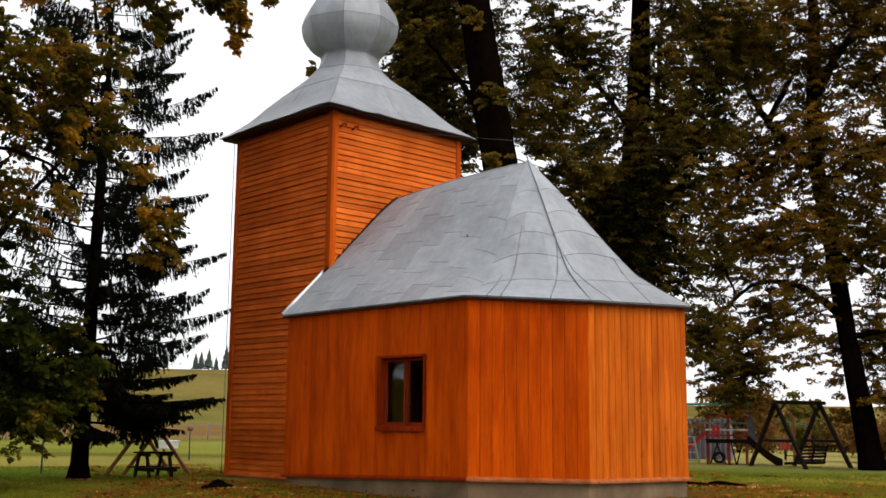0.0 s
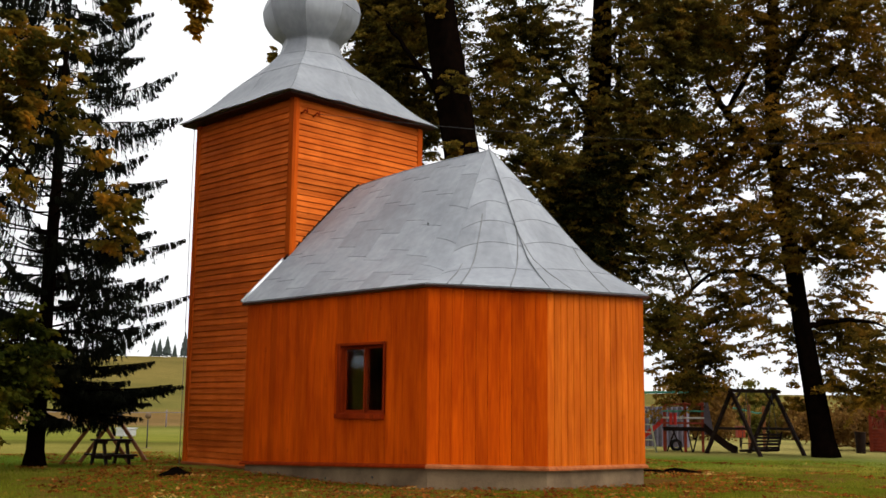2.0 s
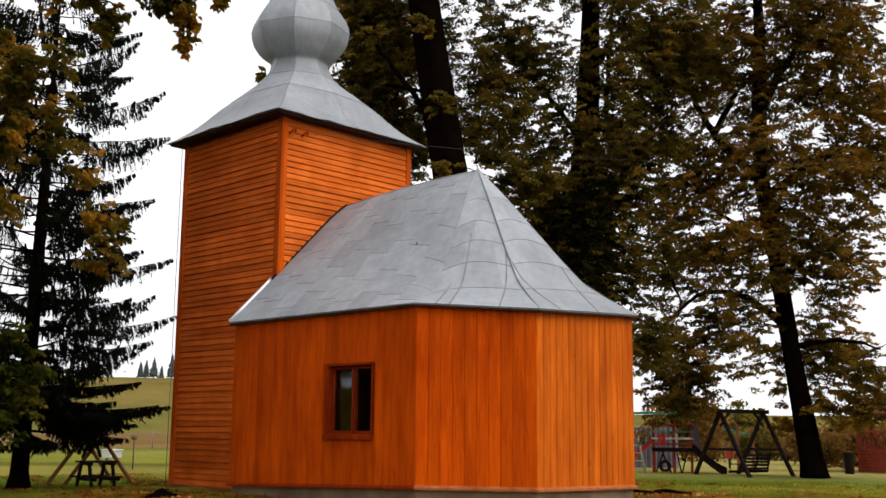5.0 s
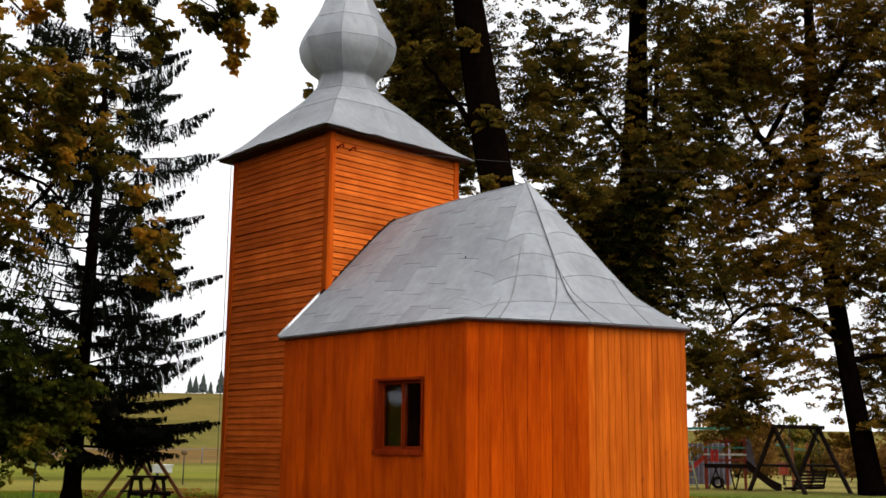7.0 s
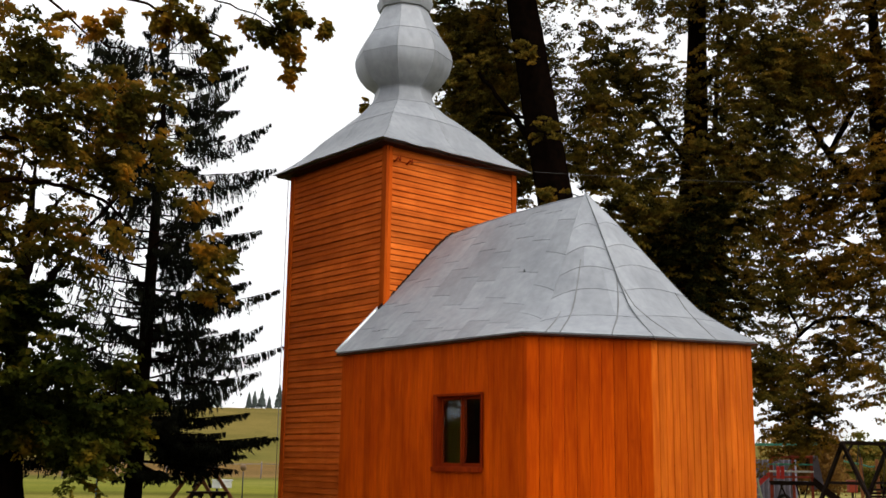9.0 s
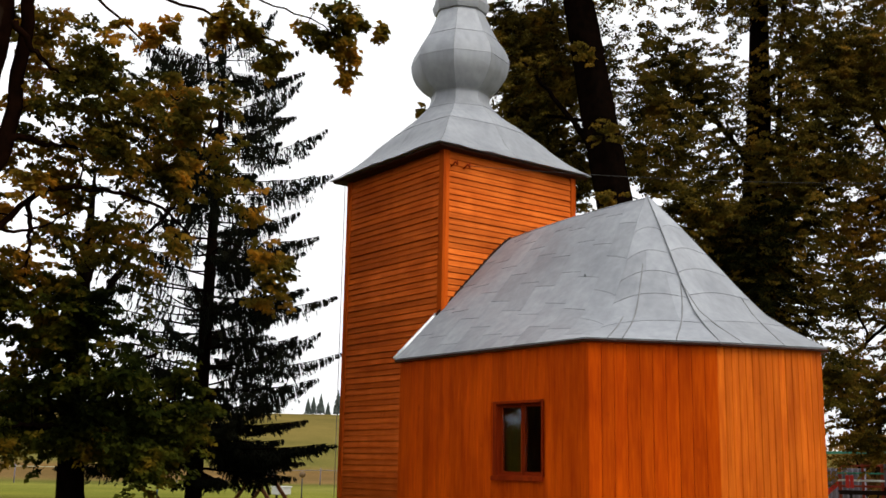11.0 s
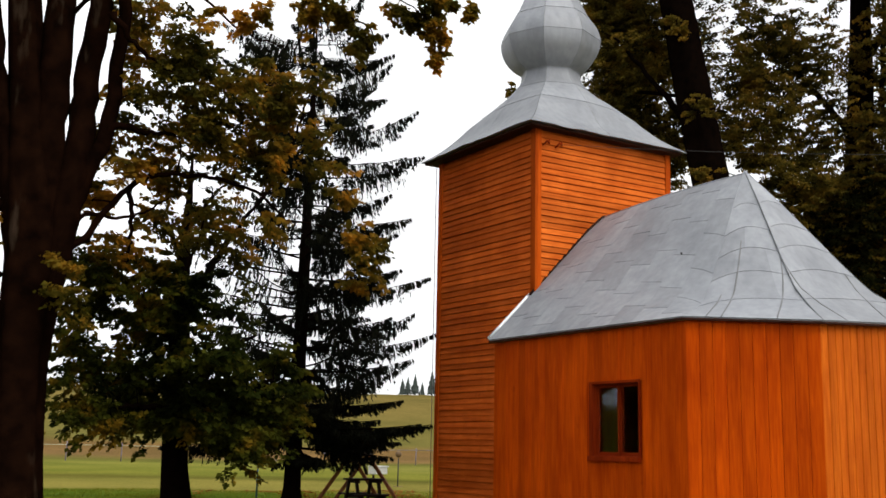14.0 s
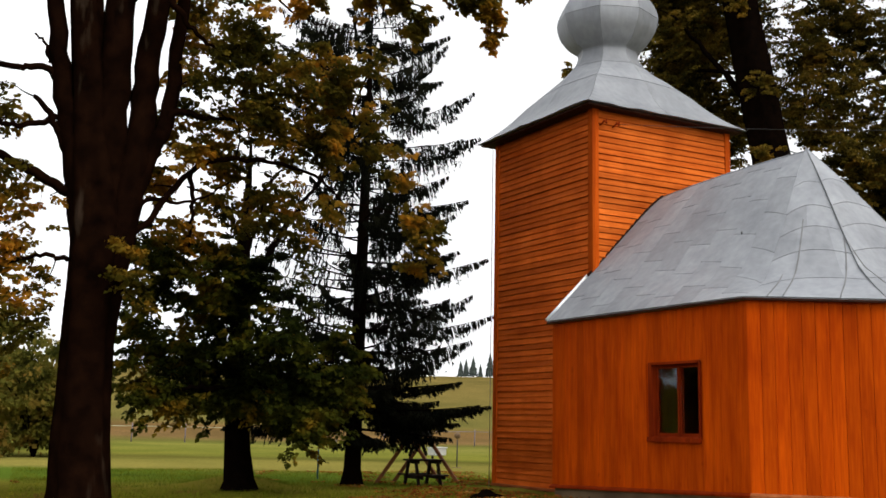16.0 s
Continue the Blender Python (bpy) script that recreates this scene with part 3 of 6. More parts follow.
def roof_base():
    bm = bmesh.new()
    for face in range(5):
        nu, ns = 12, 16
        grid = [[bm.verts.new(roof_point(face, i / nu, j / ns) - Vector((0, 0, 0.02))) for j in range(ns + 1)] for i in range(nu + 1)]
        for i in range(nu):
            for j in range(ns):
                q = [grid[i][j], grid[i + 1][j], grid[i + 1][j + 1], grid[i][j + 1]]
                bm.faces.new(q)
    bmesh.ops.remove_doubles(bm, verts=bm.verts, dist=0.002)
    # underside and eave edge
    low = [bm.verts.new((x, y, z - 0.055)) for x, y, z in EAVES]
    up = [bm.verts.new((x, y, z - 0.022)) for x, y, z in EAVES]
    for k in range(6):
        bm.faces.new((low[k], low[(k + 1) % 6], up[(k + 1) % 6], up[k]))
    bm.faces.new(low)
    return mesh_bm("nave_roof", bm, SEAM)


nave_roof = cpart("nave_roof", roof_base(), "silver-painted sheet metal roof, flared at the eaves")


def sheet(face, u0, u1, s0, s1, gap_u=0.0, gap_s=0.001, lift=0.009, arch=0.0):
    """One metal sheet lying on the roof, its foot lapping the sheet below."""
    nu, ns = 4, 4
    v, f = [], []

    def at(i, j, h):
        uu, ss = u0 + gap_u + (u1 - u0 - 2 * gap_u) * i / nu, s0 + gap_s + (s1 - s0 - gap_s) * j / ns
        ss += arch * math.sin(math.pi * uu) * 4 * ss * (1 - ss)
        p = roof_point(face, uu, ss)
        du = roof_point(face, min(1, uu + 0.01), ss) - roof_point(face, max(0, uu - 0.01), ss)
        ds = roof_point(face, uu, min(1, ss + 0.01)) - roof_point(face, uu, max(0, ss - 0.01))
        nn = du.cross(ds)
        nn = nn.normalized() if nn.length > 1e-7 else Vector((0, 0, 1))
        return p + (nn if nn.z > 0 else -nn) * h

    for i in range(nu + 1):
        for j in range(ns + 1):
            v.append(at(i, j, lift - (lift - 0.003) * j / ns))
    w = ns + 1
    for i in range(nu):
        for j in range(ns):
            f.append((i * w + j, (i + 1) * w + j, (i + 1) * w + j + 1, i * w + j + 1))
    edge = [(i, 0) for i in range(nu + 1)]
    o = len(v)
    for i, j in edge:
        v += [at(i, j, lift), at(i, j, -0.014)]
    for k in range(nu):
        f.append((o + 2 * k, o + 2 * k + 1, o + 2 * k + 3, o + 2 * k + 2))
    for i in (0, nu):
        o = len(v)
        for j in range(ns + 1):
            v += [at(i, j, lift - (lift - 0.003) * j / ns), at(i, j, -0.014)]
        for k in range(ns):
            f.append((o + 2 * k, o + 2 * k + 1, o + 2 * k + 3, o + 2 * k + 2))
    bm = bmesh.new()
    vs = [bm.verts.new(c) for c in v]
    for q in f:
        bm.faces.new([vs[k] for k in q])
    return mesh_bm("metal_sheet", bm, ZINC, True)


COLS = 9
for c in range(COLS):
    cuts = [0.0, 0.07 + 0.05 * (c % 3) + 0.02 * (c % 2)]
    while cuts[-1] < 1:
        cuts.append(1.0 if cuts[-1] + 0.19 > 0.93 else cuts[-1] + 0.19)
    for s0, s1 in zip(cuts, cuts[1:]):
        part("metal_sheet", sheet(0, c / COLS, (c + 1) / COLS, s0, s1, lift=0.007), nave_roof)
for face in (1, 2, 3):
    rows_ = [0.0, 0.22, 0.405, 0.53, 0.645, 0.78, 1.0]
    for r, (s0, s1) in enumerate(zip(rows_, rows_[1:])):
        ucuts = [0.0, 0.2, 0.7, 1.0] if r < 3 else [0.0, 0.55, 1.0] if r < 5 else [0.0, 1.0]
        for u0, u1 in zip(ucuts, ucuts[1:]):
            part("metal_sheet", sheet(face, u0, u1, s0, s1, arch=0.03), nave_roof)
# eave lip, verge and hip seams
for i in range(5):
    a, b = Vector(EAVES[i + 1]), Vector(EAVES[i])
    cpart("eave_board", beam_me("eave_board", a + Vector((0, 0, -0.037)), b + Vector((0, 0, -0.037)), 0.036, 0.036, DARKWOOD, 0.004), "eave board, dark for its timber and shadow line")
ve = [roof_point(0, 1.0, s) + Vector((0, 0.03, 0.02)) for s in (0, 0.1, 0.2, 0.3, 0.34)]
cpart("verge_flashing", tube_me("verge_flashing", ve, [0.035] * 5, ZINC_EDGE, 6), "bright bare metal verge flashing")
ve = [roof_point(0, 1.0, s) + Vector((0, -0.02, 0.03)) for s in (0.33, 0.45, 0.55, 0.65, 0.75, 0.85, 0.95, 1.0)]
cpart("flashing", tube_me("flashing", ve, [0.028] * 8, DARKWOOD, 6), "dark flashing along the tower wall")
for face in (2, 3):
    hp = [roof_point(face, 1.0, s) + Vector((0, 0, 0.008)) for s in [k / 12 for k in range(13)]]
    cpart("hip_seam", tube_me("hip_seam", hp, [0.006] * 13, SEAM, 6), "grey folded hip seam")
for face, u0, u1, top in ((1, 0.32, 0.0, 0.5), (2, 0.80, 1.0, 0.46), (2, 0.42, 0.12, 0.42), (1, 0.72, 0.62, 0.60), (1, 0.83, 0.81, 0.30)):
    hp = [roof_point(face, u0 + (u1 - u0) * (k / 10) ** 1.2, top * k / 10) + Vector((0, 0, 0.008)) for k in range(11)]
    cpart("standing_seam", tube_me("standing_seam", hp, [0.012] * 11, SEAM, 5), "thin grey standing seam")
cpart("ridge_cap", tube_me("ridge_cap", [roof_point(0, u, 1.0) + Vector((0, 0, 0.0)) for u in (0, 0.25, 0.5, 0.75, 1.0)], [0.022] * 5, ZINC, 8))
nail = roof_point(0, 0.185, 0.520)
cpart("nail", tube_me("nail", [nail, nail + Vector((-0.01, 0, 0.05))], [0.008, 0.012], BLACK, 6), "dark nail head")

# tower -------------------------------------------------------------------
bm = box_bm(bmesh.new(), (TX0 + 0.03, TY0 + 0.03, TZ0), (TX1 - 0.03, TY1 - 0.03, TZ1))
tower = cpart("tower_wall", mesh_bm("tower_wall", bm, SIDING_X_LIT), "square tower with orange-stained horizontal siding")
REVEAL = 0.128


def siding_me(length, mat, along):
    """A lapped board, thick at the foot; runs along x or y, face towards -y or -x."""
    prof = [(0.03, 0.0), (-0.018, 0.0), (-0.020, 0.010), (0.0, REVEAL - 0.011), (0.03, REVEAL - 0.011)]
    bm = bmesh.new()
    ends = []
    for s in (0, length):
        ends.append([bm.verts.new((s, d, z) if along == "x" else (d, s, z)) for d, z in prof])
    n = len(prof)
    for k in range(n):
        bm.faces.new((ends[0][k], ends[0][(k + 1) % n], ends[1][(k + 1) % n], ends[1][k]))
    bm.faces.new(ends[0])
    bm.faces.new(ends[1][::-1])
    return mesh_bm("siding_board", bm, mat)


sx, sy = siding_me(TX1 - TX0 - 0.06, SIDING_X_LIT, "x"), siding_me(TY1 - TY0 - 0.06, SIDING_Y, "y")
count = int((TZ1 - TZ0) / REVEAL)
for k in range(count):
    z = TZ0 + 0.02 + k * REVEAL
    j = rng.uniform(-0.007, 0.004)
    tip_x, tip_y = (Matrix.Rotation(rng.uniform(-0.0016, 0.0016), 4, a) for a in "XY")
    part("siding_board", sy, tower, m=Matrix.Translation((TX0 + j, TY0 + 0.03, z + rng.uniform(-0.004, 0.004))) @ tip_x)
    if z > 2.9:
        part("siding_board", sx, tower, m=Matrix.Translation((TX0 + 0.03, TY0 + j, z + rng.uniform(-0.004, 0.004))) @ tip_y)
for nm, lo, hi in (("corner_board", (TX0 - 0.035, TY0 - 0.035, TZ0), (TX0 + 0.03, TY0 + 0.13, TZ1)), ("corner_board", (TX0 + 0.032, TY0 - 0.035, 3.2), (TX0 + 0.13, TY0 + 0.03, TZ1)),
                   ("corner_board", (TX0 - 0.035, TY1 - 0.13, TZ0), (TX0 + 0.03, TY1 + 0.03, TZ1)), ("corner_board", (TX1 - 0.12, TY0 - 0.035, 3.2), (TX1 + 0.03, TY0 + 0.03, TZ1))):
    cpart(nm, box_me(nm, lo, hi, CORNER, 0.006))
cpart("base_board", box_me("tower_base_board", (TX0 - 0.05, TY0, TZ0 - 0.03), (TX0 + 0.02, TY1 + 0.05, TZ0 + 0.03), BASEBOARD), "faded drip board")

PROFILE = ((7.62, 3.11, 0.707), (7.78, 2.79, 0.712), (7.97, 2.48, 0.72), (8.20, 2.18, 0.735), (8.42, 1.93, 0.76), (8.64, 1.64, 0.80), (8.85, 1.36, 0.86), (9.02, 1.11, 0.93), (9.18, 0.92, 0.98), (9.36, 0.765, 1.0),
           (9.52, 0.70, 1.0), (9.62, 0.695, 1.0), (9.68, 0.76, 1.0), (9.78, 0.90, 1.0), (9.95, 1.04, 1.0), (10.14, 1.14, 1.0), (10.40, 1.185, 1.0), (10.62, 1.14, 1.0), (10.80, 1.05, 1.0), (11.00, 0.92, 1.0),
           (11.20, 0.81, 1.0), (11.40, 0.715, 1.0), (11.56, 0.64, 1.0), (11.72, 0.575, 1.0))
TC = Vector((2.84, 7.15, 0))


def rounded(profile, n=3):
    """The profile passed through by a smooth curve, n steps to a span."""
    out = []
    for i in range(len(profile) - 1):
        p0, p1, p2, p3 = (Vector(profile[max(0, min(len(profile) - 1, i + j))]) for j in (-1, 0, 1, 2))
        for k in range(n):
            t = k / n
            out.append(tuple(0.5 * (2 * p1 + (p2 - p0) * t + (2 * p0 - 5 * p1 + 4 * p2 - p3) * t * t + (3 * p1 - p0 - 3 * p2 + p3) * t ** 3)))
    return out + [profile[-1]]


PROFILE = rounded(PROFILE)


def dome_point(k, z, rc, ratio, grow=0.0):
    a = math.radians(225 + 45 * k)
    r = (rc if k % 2 == 0 else rc * ratio) + grow
    return Vector((TC.x + r * math.cos(a), TC.y + r * math.sin(a), z))


def dome_core():
    v, f = [], []
    for z, rc, q in PROFILE:
        v += [dome_point(k, z, rc, q, -0.012) for k in range(8)]
    n = len(PROFILE)
    for i in range(n - 1):
        for k in range(8):
            f.append((i * 8 + k, i * 8 + (k + 1) % 8, (i + 1) * 8 + (k + 1) % 8, (i + 1) * 8 + k))
    f.append(tuple(range(8)))
    f.append(tuple((n - 1) * 8 + k for k in range(8)))
    bm = bmesh.new()
    vs = [bm.verts.new(c) for c in v]
    for q in f:
        bm.faces.new([vs[k] for k in q])
    return mesh_bm("tower_roof", bm, SEAM)


tower_roof = cpart("tower_roof", dome_core(), "silver sheet-metal tower roof with an octagonal onion dome")
BANDS = ((0, 15), (15, 24), (24, 33), (33, 48), (48, 57), (57, 69))
DENTS = (0.004, 0.13, 0.25, 0.38, 0.5, 0.62, 0.75, 0.87, 0.996)
nd = len(DENTS)
for i0, i1 in BANDS:
    for k in range(8):
        v, f = [], []
        for i in range(i0, i1 + 1):
            z, rc, q = PROFILE[i]
            a, b = dome_point(k, z, rc, q, 0.002), dome_point(k + 1, z, rc, q, 0.002)
            g = 0.006 if i == i0 else 0.0
            for t in DENTS:
                c = a.lerp(b, t)
                r = (c - Vector((TC.x, TC.y, c.z))).normalized()
                v.append(c + r * (g + 0.012 * math.sin(math.pi * t) + 0.012 * noise.noise(c * 2.6)) + Vector((0, 0, (0.004 if i == i0 else 0) + (0.035 * noise.noise(c * 2.3) + 0.02 * noise.noise(c * 6.0) if i == 0 else 0))))
        m_ = i1 - i0
        for i in range(m_):
            for t in range(nd - 1):
                f.append((i * nd + t, i * nd + t + 1, (i + 1) * nd + t + 1, (i + 1) * nd + t))
        # folded lower edge
        base = len(v)
        for t in range(nd):
            c = v[t]
            r = (c - Vector((TC.x, TC.y, c.z))).normalized()
            v += [c.copy(), c - r * 0.03]
        f += [(base + 2 * t, base + 2 * t + 1, base + 2 * t + 3, base + 2 * t + 2) for t in range(nd - 1)]
        bm = bmesh.new()
        vs = [bm.verts.new(c) for c in v]
        for q in f:
            bm.faces.new([vs[x] for x in q])
        part("roof_sheet", mesh_bm("roof_sheet", bm, ZINC, True), tower_roof)
# lantern foot above the dome
rim = []
for z, r in ((11.70, 0.50), (11.72, 0.64), (11.80, 0.67), (11.92, 0.70), (11.97, 0.66), (12.3, 0.60), (12.6, 0.5), (12.9, 0.03)):
    rim.append((z, r))
v, f = [], []
for z, r in rim:
    v += [dome_point(k, z, r, 1.0) for k in range(8)]
for i in range(len(rim) - 1):
    for k in range(8):
        f.append((i * 8 + k, i * 8 + (k + 1) % 8, (i + 1) * 8 + (k + 1) % 8, (i + 1) * 8 + k))
cpart("lantern", mesh_of("lantern", v, f, ZINC), "sheet-metal lantern above the dome")
# soffit and eave edge of the tower roof
E2 = 3.11 / math.sqrt(2)
bm = box_bm(bmesh.new(), (TC.x - E2 + 0.07, TC.y - E2 + 0.07, 7.56), (TC.x + E2 - 0.07, TC.y + E2 - 0.07, 7.604))
# soffit's dark colour takes in the shadow under the tower roof
cpart("tower_soffit", mesh_bm("tower_soffit", bm, DARKWOOD), "boarded soffit coloured dark for the shadow under the tower eaves")
# cable brackets, cable and lightning rod
for x in (1.22, 1.55):
    v, f = tube([(x - 0.06, TY0 - 0.03, 7.22), (x - 0.06, TY0 - 0.10, 7.24), (x - 0.02, TY0 - 0.12, 7.30), (x + 0.05, TY0 - 0.10, 7.27), (x + 0.06, TY0 - 0.10, 7.36)], [0.018, 0.018, 0.022, 0.03, 0.012], 6)
    cpart("cable_bracket", mesh_of("cable_bracket", v, f, TRIM, True), "rusty hooked cable bracket")
cab = [Vector((1.55, TY0 - 0.1, 7.28)).lerp(Vector((24.0, -6.0, 9.5)), t) - Vector((0, 0, 2.6 * t * (1 - t))) for t in [k / 24 for k in range(25)]]
cpart("cable", tube_me("cable", cab, [0.0045] * 25, WIRE, 5), "thin black overhead cable")
cpart("lightning_conductor", tube_me("lightning_conductor", [(TX0 - 0.09, TY1 + 0.05, z) for z in (-0.4, 1.5, 3.5, 5.5, 7.5)], [0.008] * 5, STEEL, 5), "thin lightning conductor wire")


# ---- trees ----
def bezier(a, b, c, n=7):
    a, b, c = Vector(a), Vector(b), Vector(c)
    return [a * (1 - t) ** 2 + b * 2 * t * (1 - t) + c * t * t for t in [k / (n - 1) for k in range(n)]]


def smooth_line(pts, n):
    """A curve through the points, n steps to a span."""
    out = []
    for i in range(len(pts) - 1):
        p0, p1, p2, p3 = (Vector(pts[max(0, min(len(pts) - 1, i + j))]) for j in (-1, 0, 1, 2))
        for k in range(n):
            t = k / n
            out.append(0.5 * (2 * p1 + (p2 - p0) * t + (2 * p0 - 5 * p1 + 4 * p2 - p3) * t * t + (3 * p1 - p0 - 3 * p2 + p3) * t ** 3))
    return out + [Vector(pts[-1])]


def leaf_cloud(name, centres, per, spread, size, mat, seed, droop=0.35, flat=0.55):
    """One mesh of folded leaves hung in sprays about the centres."""
    r = np.random.default_rng(seed)
    centres = np.asarray(centres, dtype=np.float64)
    n = len(centres) * per
    c = np.repeat(centres, per, axis=0)
    off = r.normal(0, 1, (n, 3)) * spread
    off[:, 2] *= flat
    rad = np.hypot(off[:, 0], off[:, 1])
    off[:, 2] -= droop * rad * rad / max(spread, 0.01) * 0.5
    p = c + off
    yaw = r.uniform(0, 2 * np.pi, n)
    pitch = r.normal(-0.5, 0.5, n)
    d = np.stack([np.cos(yaw) * np.cos(pitch), np.sin(yaw) * np.cos(pitch), np.sin(pitch)], 1)
    side = np.cross(d, r.normal(0, 1, (n, 3)))
    side /= np.linalg.norm(side, axis=1, keepdims=True) + 1e-9
    up = np.cross(side, d)
    L = size * r.uniform(0.6, 1.25, (n, 1))
    W = L * r.uniform(0.32, 0.45, (n, 1))
    v = np.stack([p, p + d * L * 0.5 + side * W + up * L * 0.12, p + d * L, p + d * L * 0.5 - side * W + up * L * 0.12], 1).reshape(-1, 3)
    i = np.arange(n) * 4
    loops = np.stack([i, i + 1, i + 2, i + 3], 1).ravel()
    return big_mesh(name, v, loops, 4, mat)


def wood(limbs, mat, name="limbs", sides=6):
    v, f = [], []
    for pts, rad in limbs:
        a, b = tube(pts, rad, sides if rad[0] > 0.03 else 4)
        o = len(v)
        v += a
        f += [tuple(o + k for k in q) for q in b]
    return mesh_of(name, v, f, mat, True)


def rough_trunk(points, radii, seed, sides=18, mat=None, amp=0.13):
    """A trunk with flutes and swellings."""
    pts, rad = [Vector(p) for p in points], radii
    fine, frad = [], []
    for (a, ra), (b, rb) in zip(zip(pts, rad), zip(pts[1:], rad[1:])):
        n = max(2, int((b - a).length / 0.28))
        for k in range(n):
            t = k / n
            fine.append(a.lerp(b, t))
            frad.append(ra + (rb - ra) * t)
    fine.append(pts[-1])
    frad.append(rad[-1])
    v, f = tube(fine, frad, sides)
    out = []
    for i, c in enumerate(v):
        ring = min(i // sides, len(fine) - 1)
        a = fine[ring]
        d = c - a
        k = i % sides
        s = 1 + amp * noise.noise(Vector((d.x * 2.2 + seed, d.y * 2.2, a.z * 0.35))) + amp * 0.6 * math.sin(k * 2 * math.pi / sides * 5 + seed + a.z * 0.2)
        out.append(a + d * s)
    return mesh_of("trunk", out, f, mat or BARK, True)


def crown_points(blobs, dens, seed, size=0.5, flat=0.26, per=11, loose=0.15):
    """Spray centres: flat boughs set through several ellipsoids (place, width, height, fullness), thicker outside."""
    r = random.Random(seed)
    out = []
    for x, y, z, rx, rz, *k in blobs:
        c, rad = (x, y, z), (rx, rx, rz)
        n = max(1, int(dens * (k[0] if k else 1.0) * math.pi * rad[0] * rad[2]))
        for _ in range(n):
            d = Vector((r.gauss(0, 1), r.gauss(0, 1), r.gauss(0, 1))).normalized()
            q = r.random() ** 0.5
            b = Vector((c[0] + d.x * rad[0] * q, c[1] + d.y * rad[1] * q, c[2] + d.z * rad[2] * q))
            rb = min(size, rad[0] * 0.7) * r.uniform(0.6, 1.35)
            tilt = Vector((d.x, d.y, 0)) * -0.3
            for _ in range(max(2, int(per * min(1.0, (k[0] if k else 1.0) * rad[0] / size)))):
                o = Vector((r.gauss(0, 0.6) * rb, r.gauss(0, 0.6) * rb, 0))
                o.z = r.gauss(0, 0.3) * rb * flat + o.dot(tilt) - 0.3 * o.length * o.length / rb
                out.append(b + o)
        # loose sprays between the boughs
        for _ in range(int(n * per * loose)):
            d = Vector((r.gauss(0, 1), r.gauss(0, 1), r.gauss(0, 1))).normalized() * r.random() ** 0.4
            out.append(Vector((c[0] + d.x * rad[0], c[1] + d.y * rad[1], c[2] + d.z * rad[2])))
    return out


def crown_fronds(blobs, axis, dens, seed, size, per=7, loose=0.25, wild=0.55, lie=0.16):
    """Fronds (foot, yaw, pitch, length): boughs reach out from the axis through ellipsoids (place, width, height, fullness), fronds fan from each bough on both sides."""
    r = random.Random(seed)
    out = []
    for x, y, z, rx, rz, *k in blobs:
        k = k[0] if k else 1.0
        n = max(1, round(dens * k * math.pi * rx * rz))
        for _ in range(n):
            d = Vector((r.gauss(0, 1), r.gauss(0, 1), r.gauss(0, 1))).normalized() * r.random() ** 0.45 * 0.85
            b = Vector((x + d.x * rx, y + d.y * rx, z + d.z * rz))
            yaw = math.atan2(b.y - axis[1], b.x - axis[0]) + r.gauss(0, wild)
            L = min(size * 2.2, rx * 1.3) * r.uniform(0.7, 1.3)
            fl = min(size, rx * 0.9)
            droop = r.uniform(0.05, 0.40)
            rise = r.gauss(0.02, lie)
            h = Vector((math.cos(yaw), math.sin(yaw), 0))
            for q in range(per):
                t = (q + r.random()) / per
                sg = -1 if q % 2 else 1
                foot = b + h * (t - 0.5) * L + Vector((0, 0, L * (rise * t - droop * t * t) + r.gauss(0, 0.22) * size))
                out.append((foot, yaw + sg * r.uniform(0.35, 1.15) * (1 - 0.5 * t), rise - droop * t + r.gauss(0, 0.3), fl * r.uniform(0.7, 1.2) * (1.1 - 0.35 * t)))
        for _ in range(int(n * per * loose)):
            d = Vector((r.gauss(0, 1), r.gauss(0, 1), r.gauss(0, 1))).normalized() * r.random() ** 0.4
            b = Vector((x + d.x * rx, y + d.y * rx, z + d.z * rz))
            yaw = math.atan2(b.y - axis[1], b.x - axis[0]) + r.gauss(0, 1.2)
            out.append((b, yaw, r.gauss(-0.1, 0.3), min(size, rx * 0.9) * r.uniform(0.5, 1.0)))
    return out


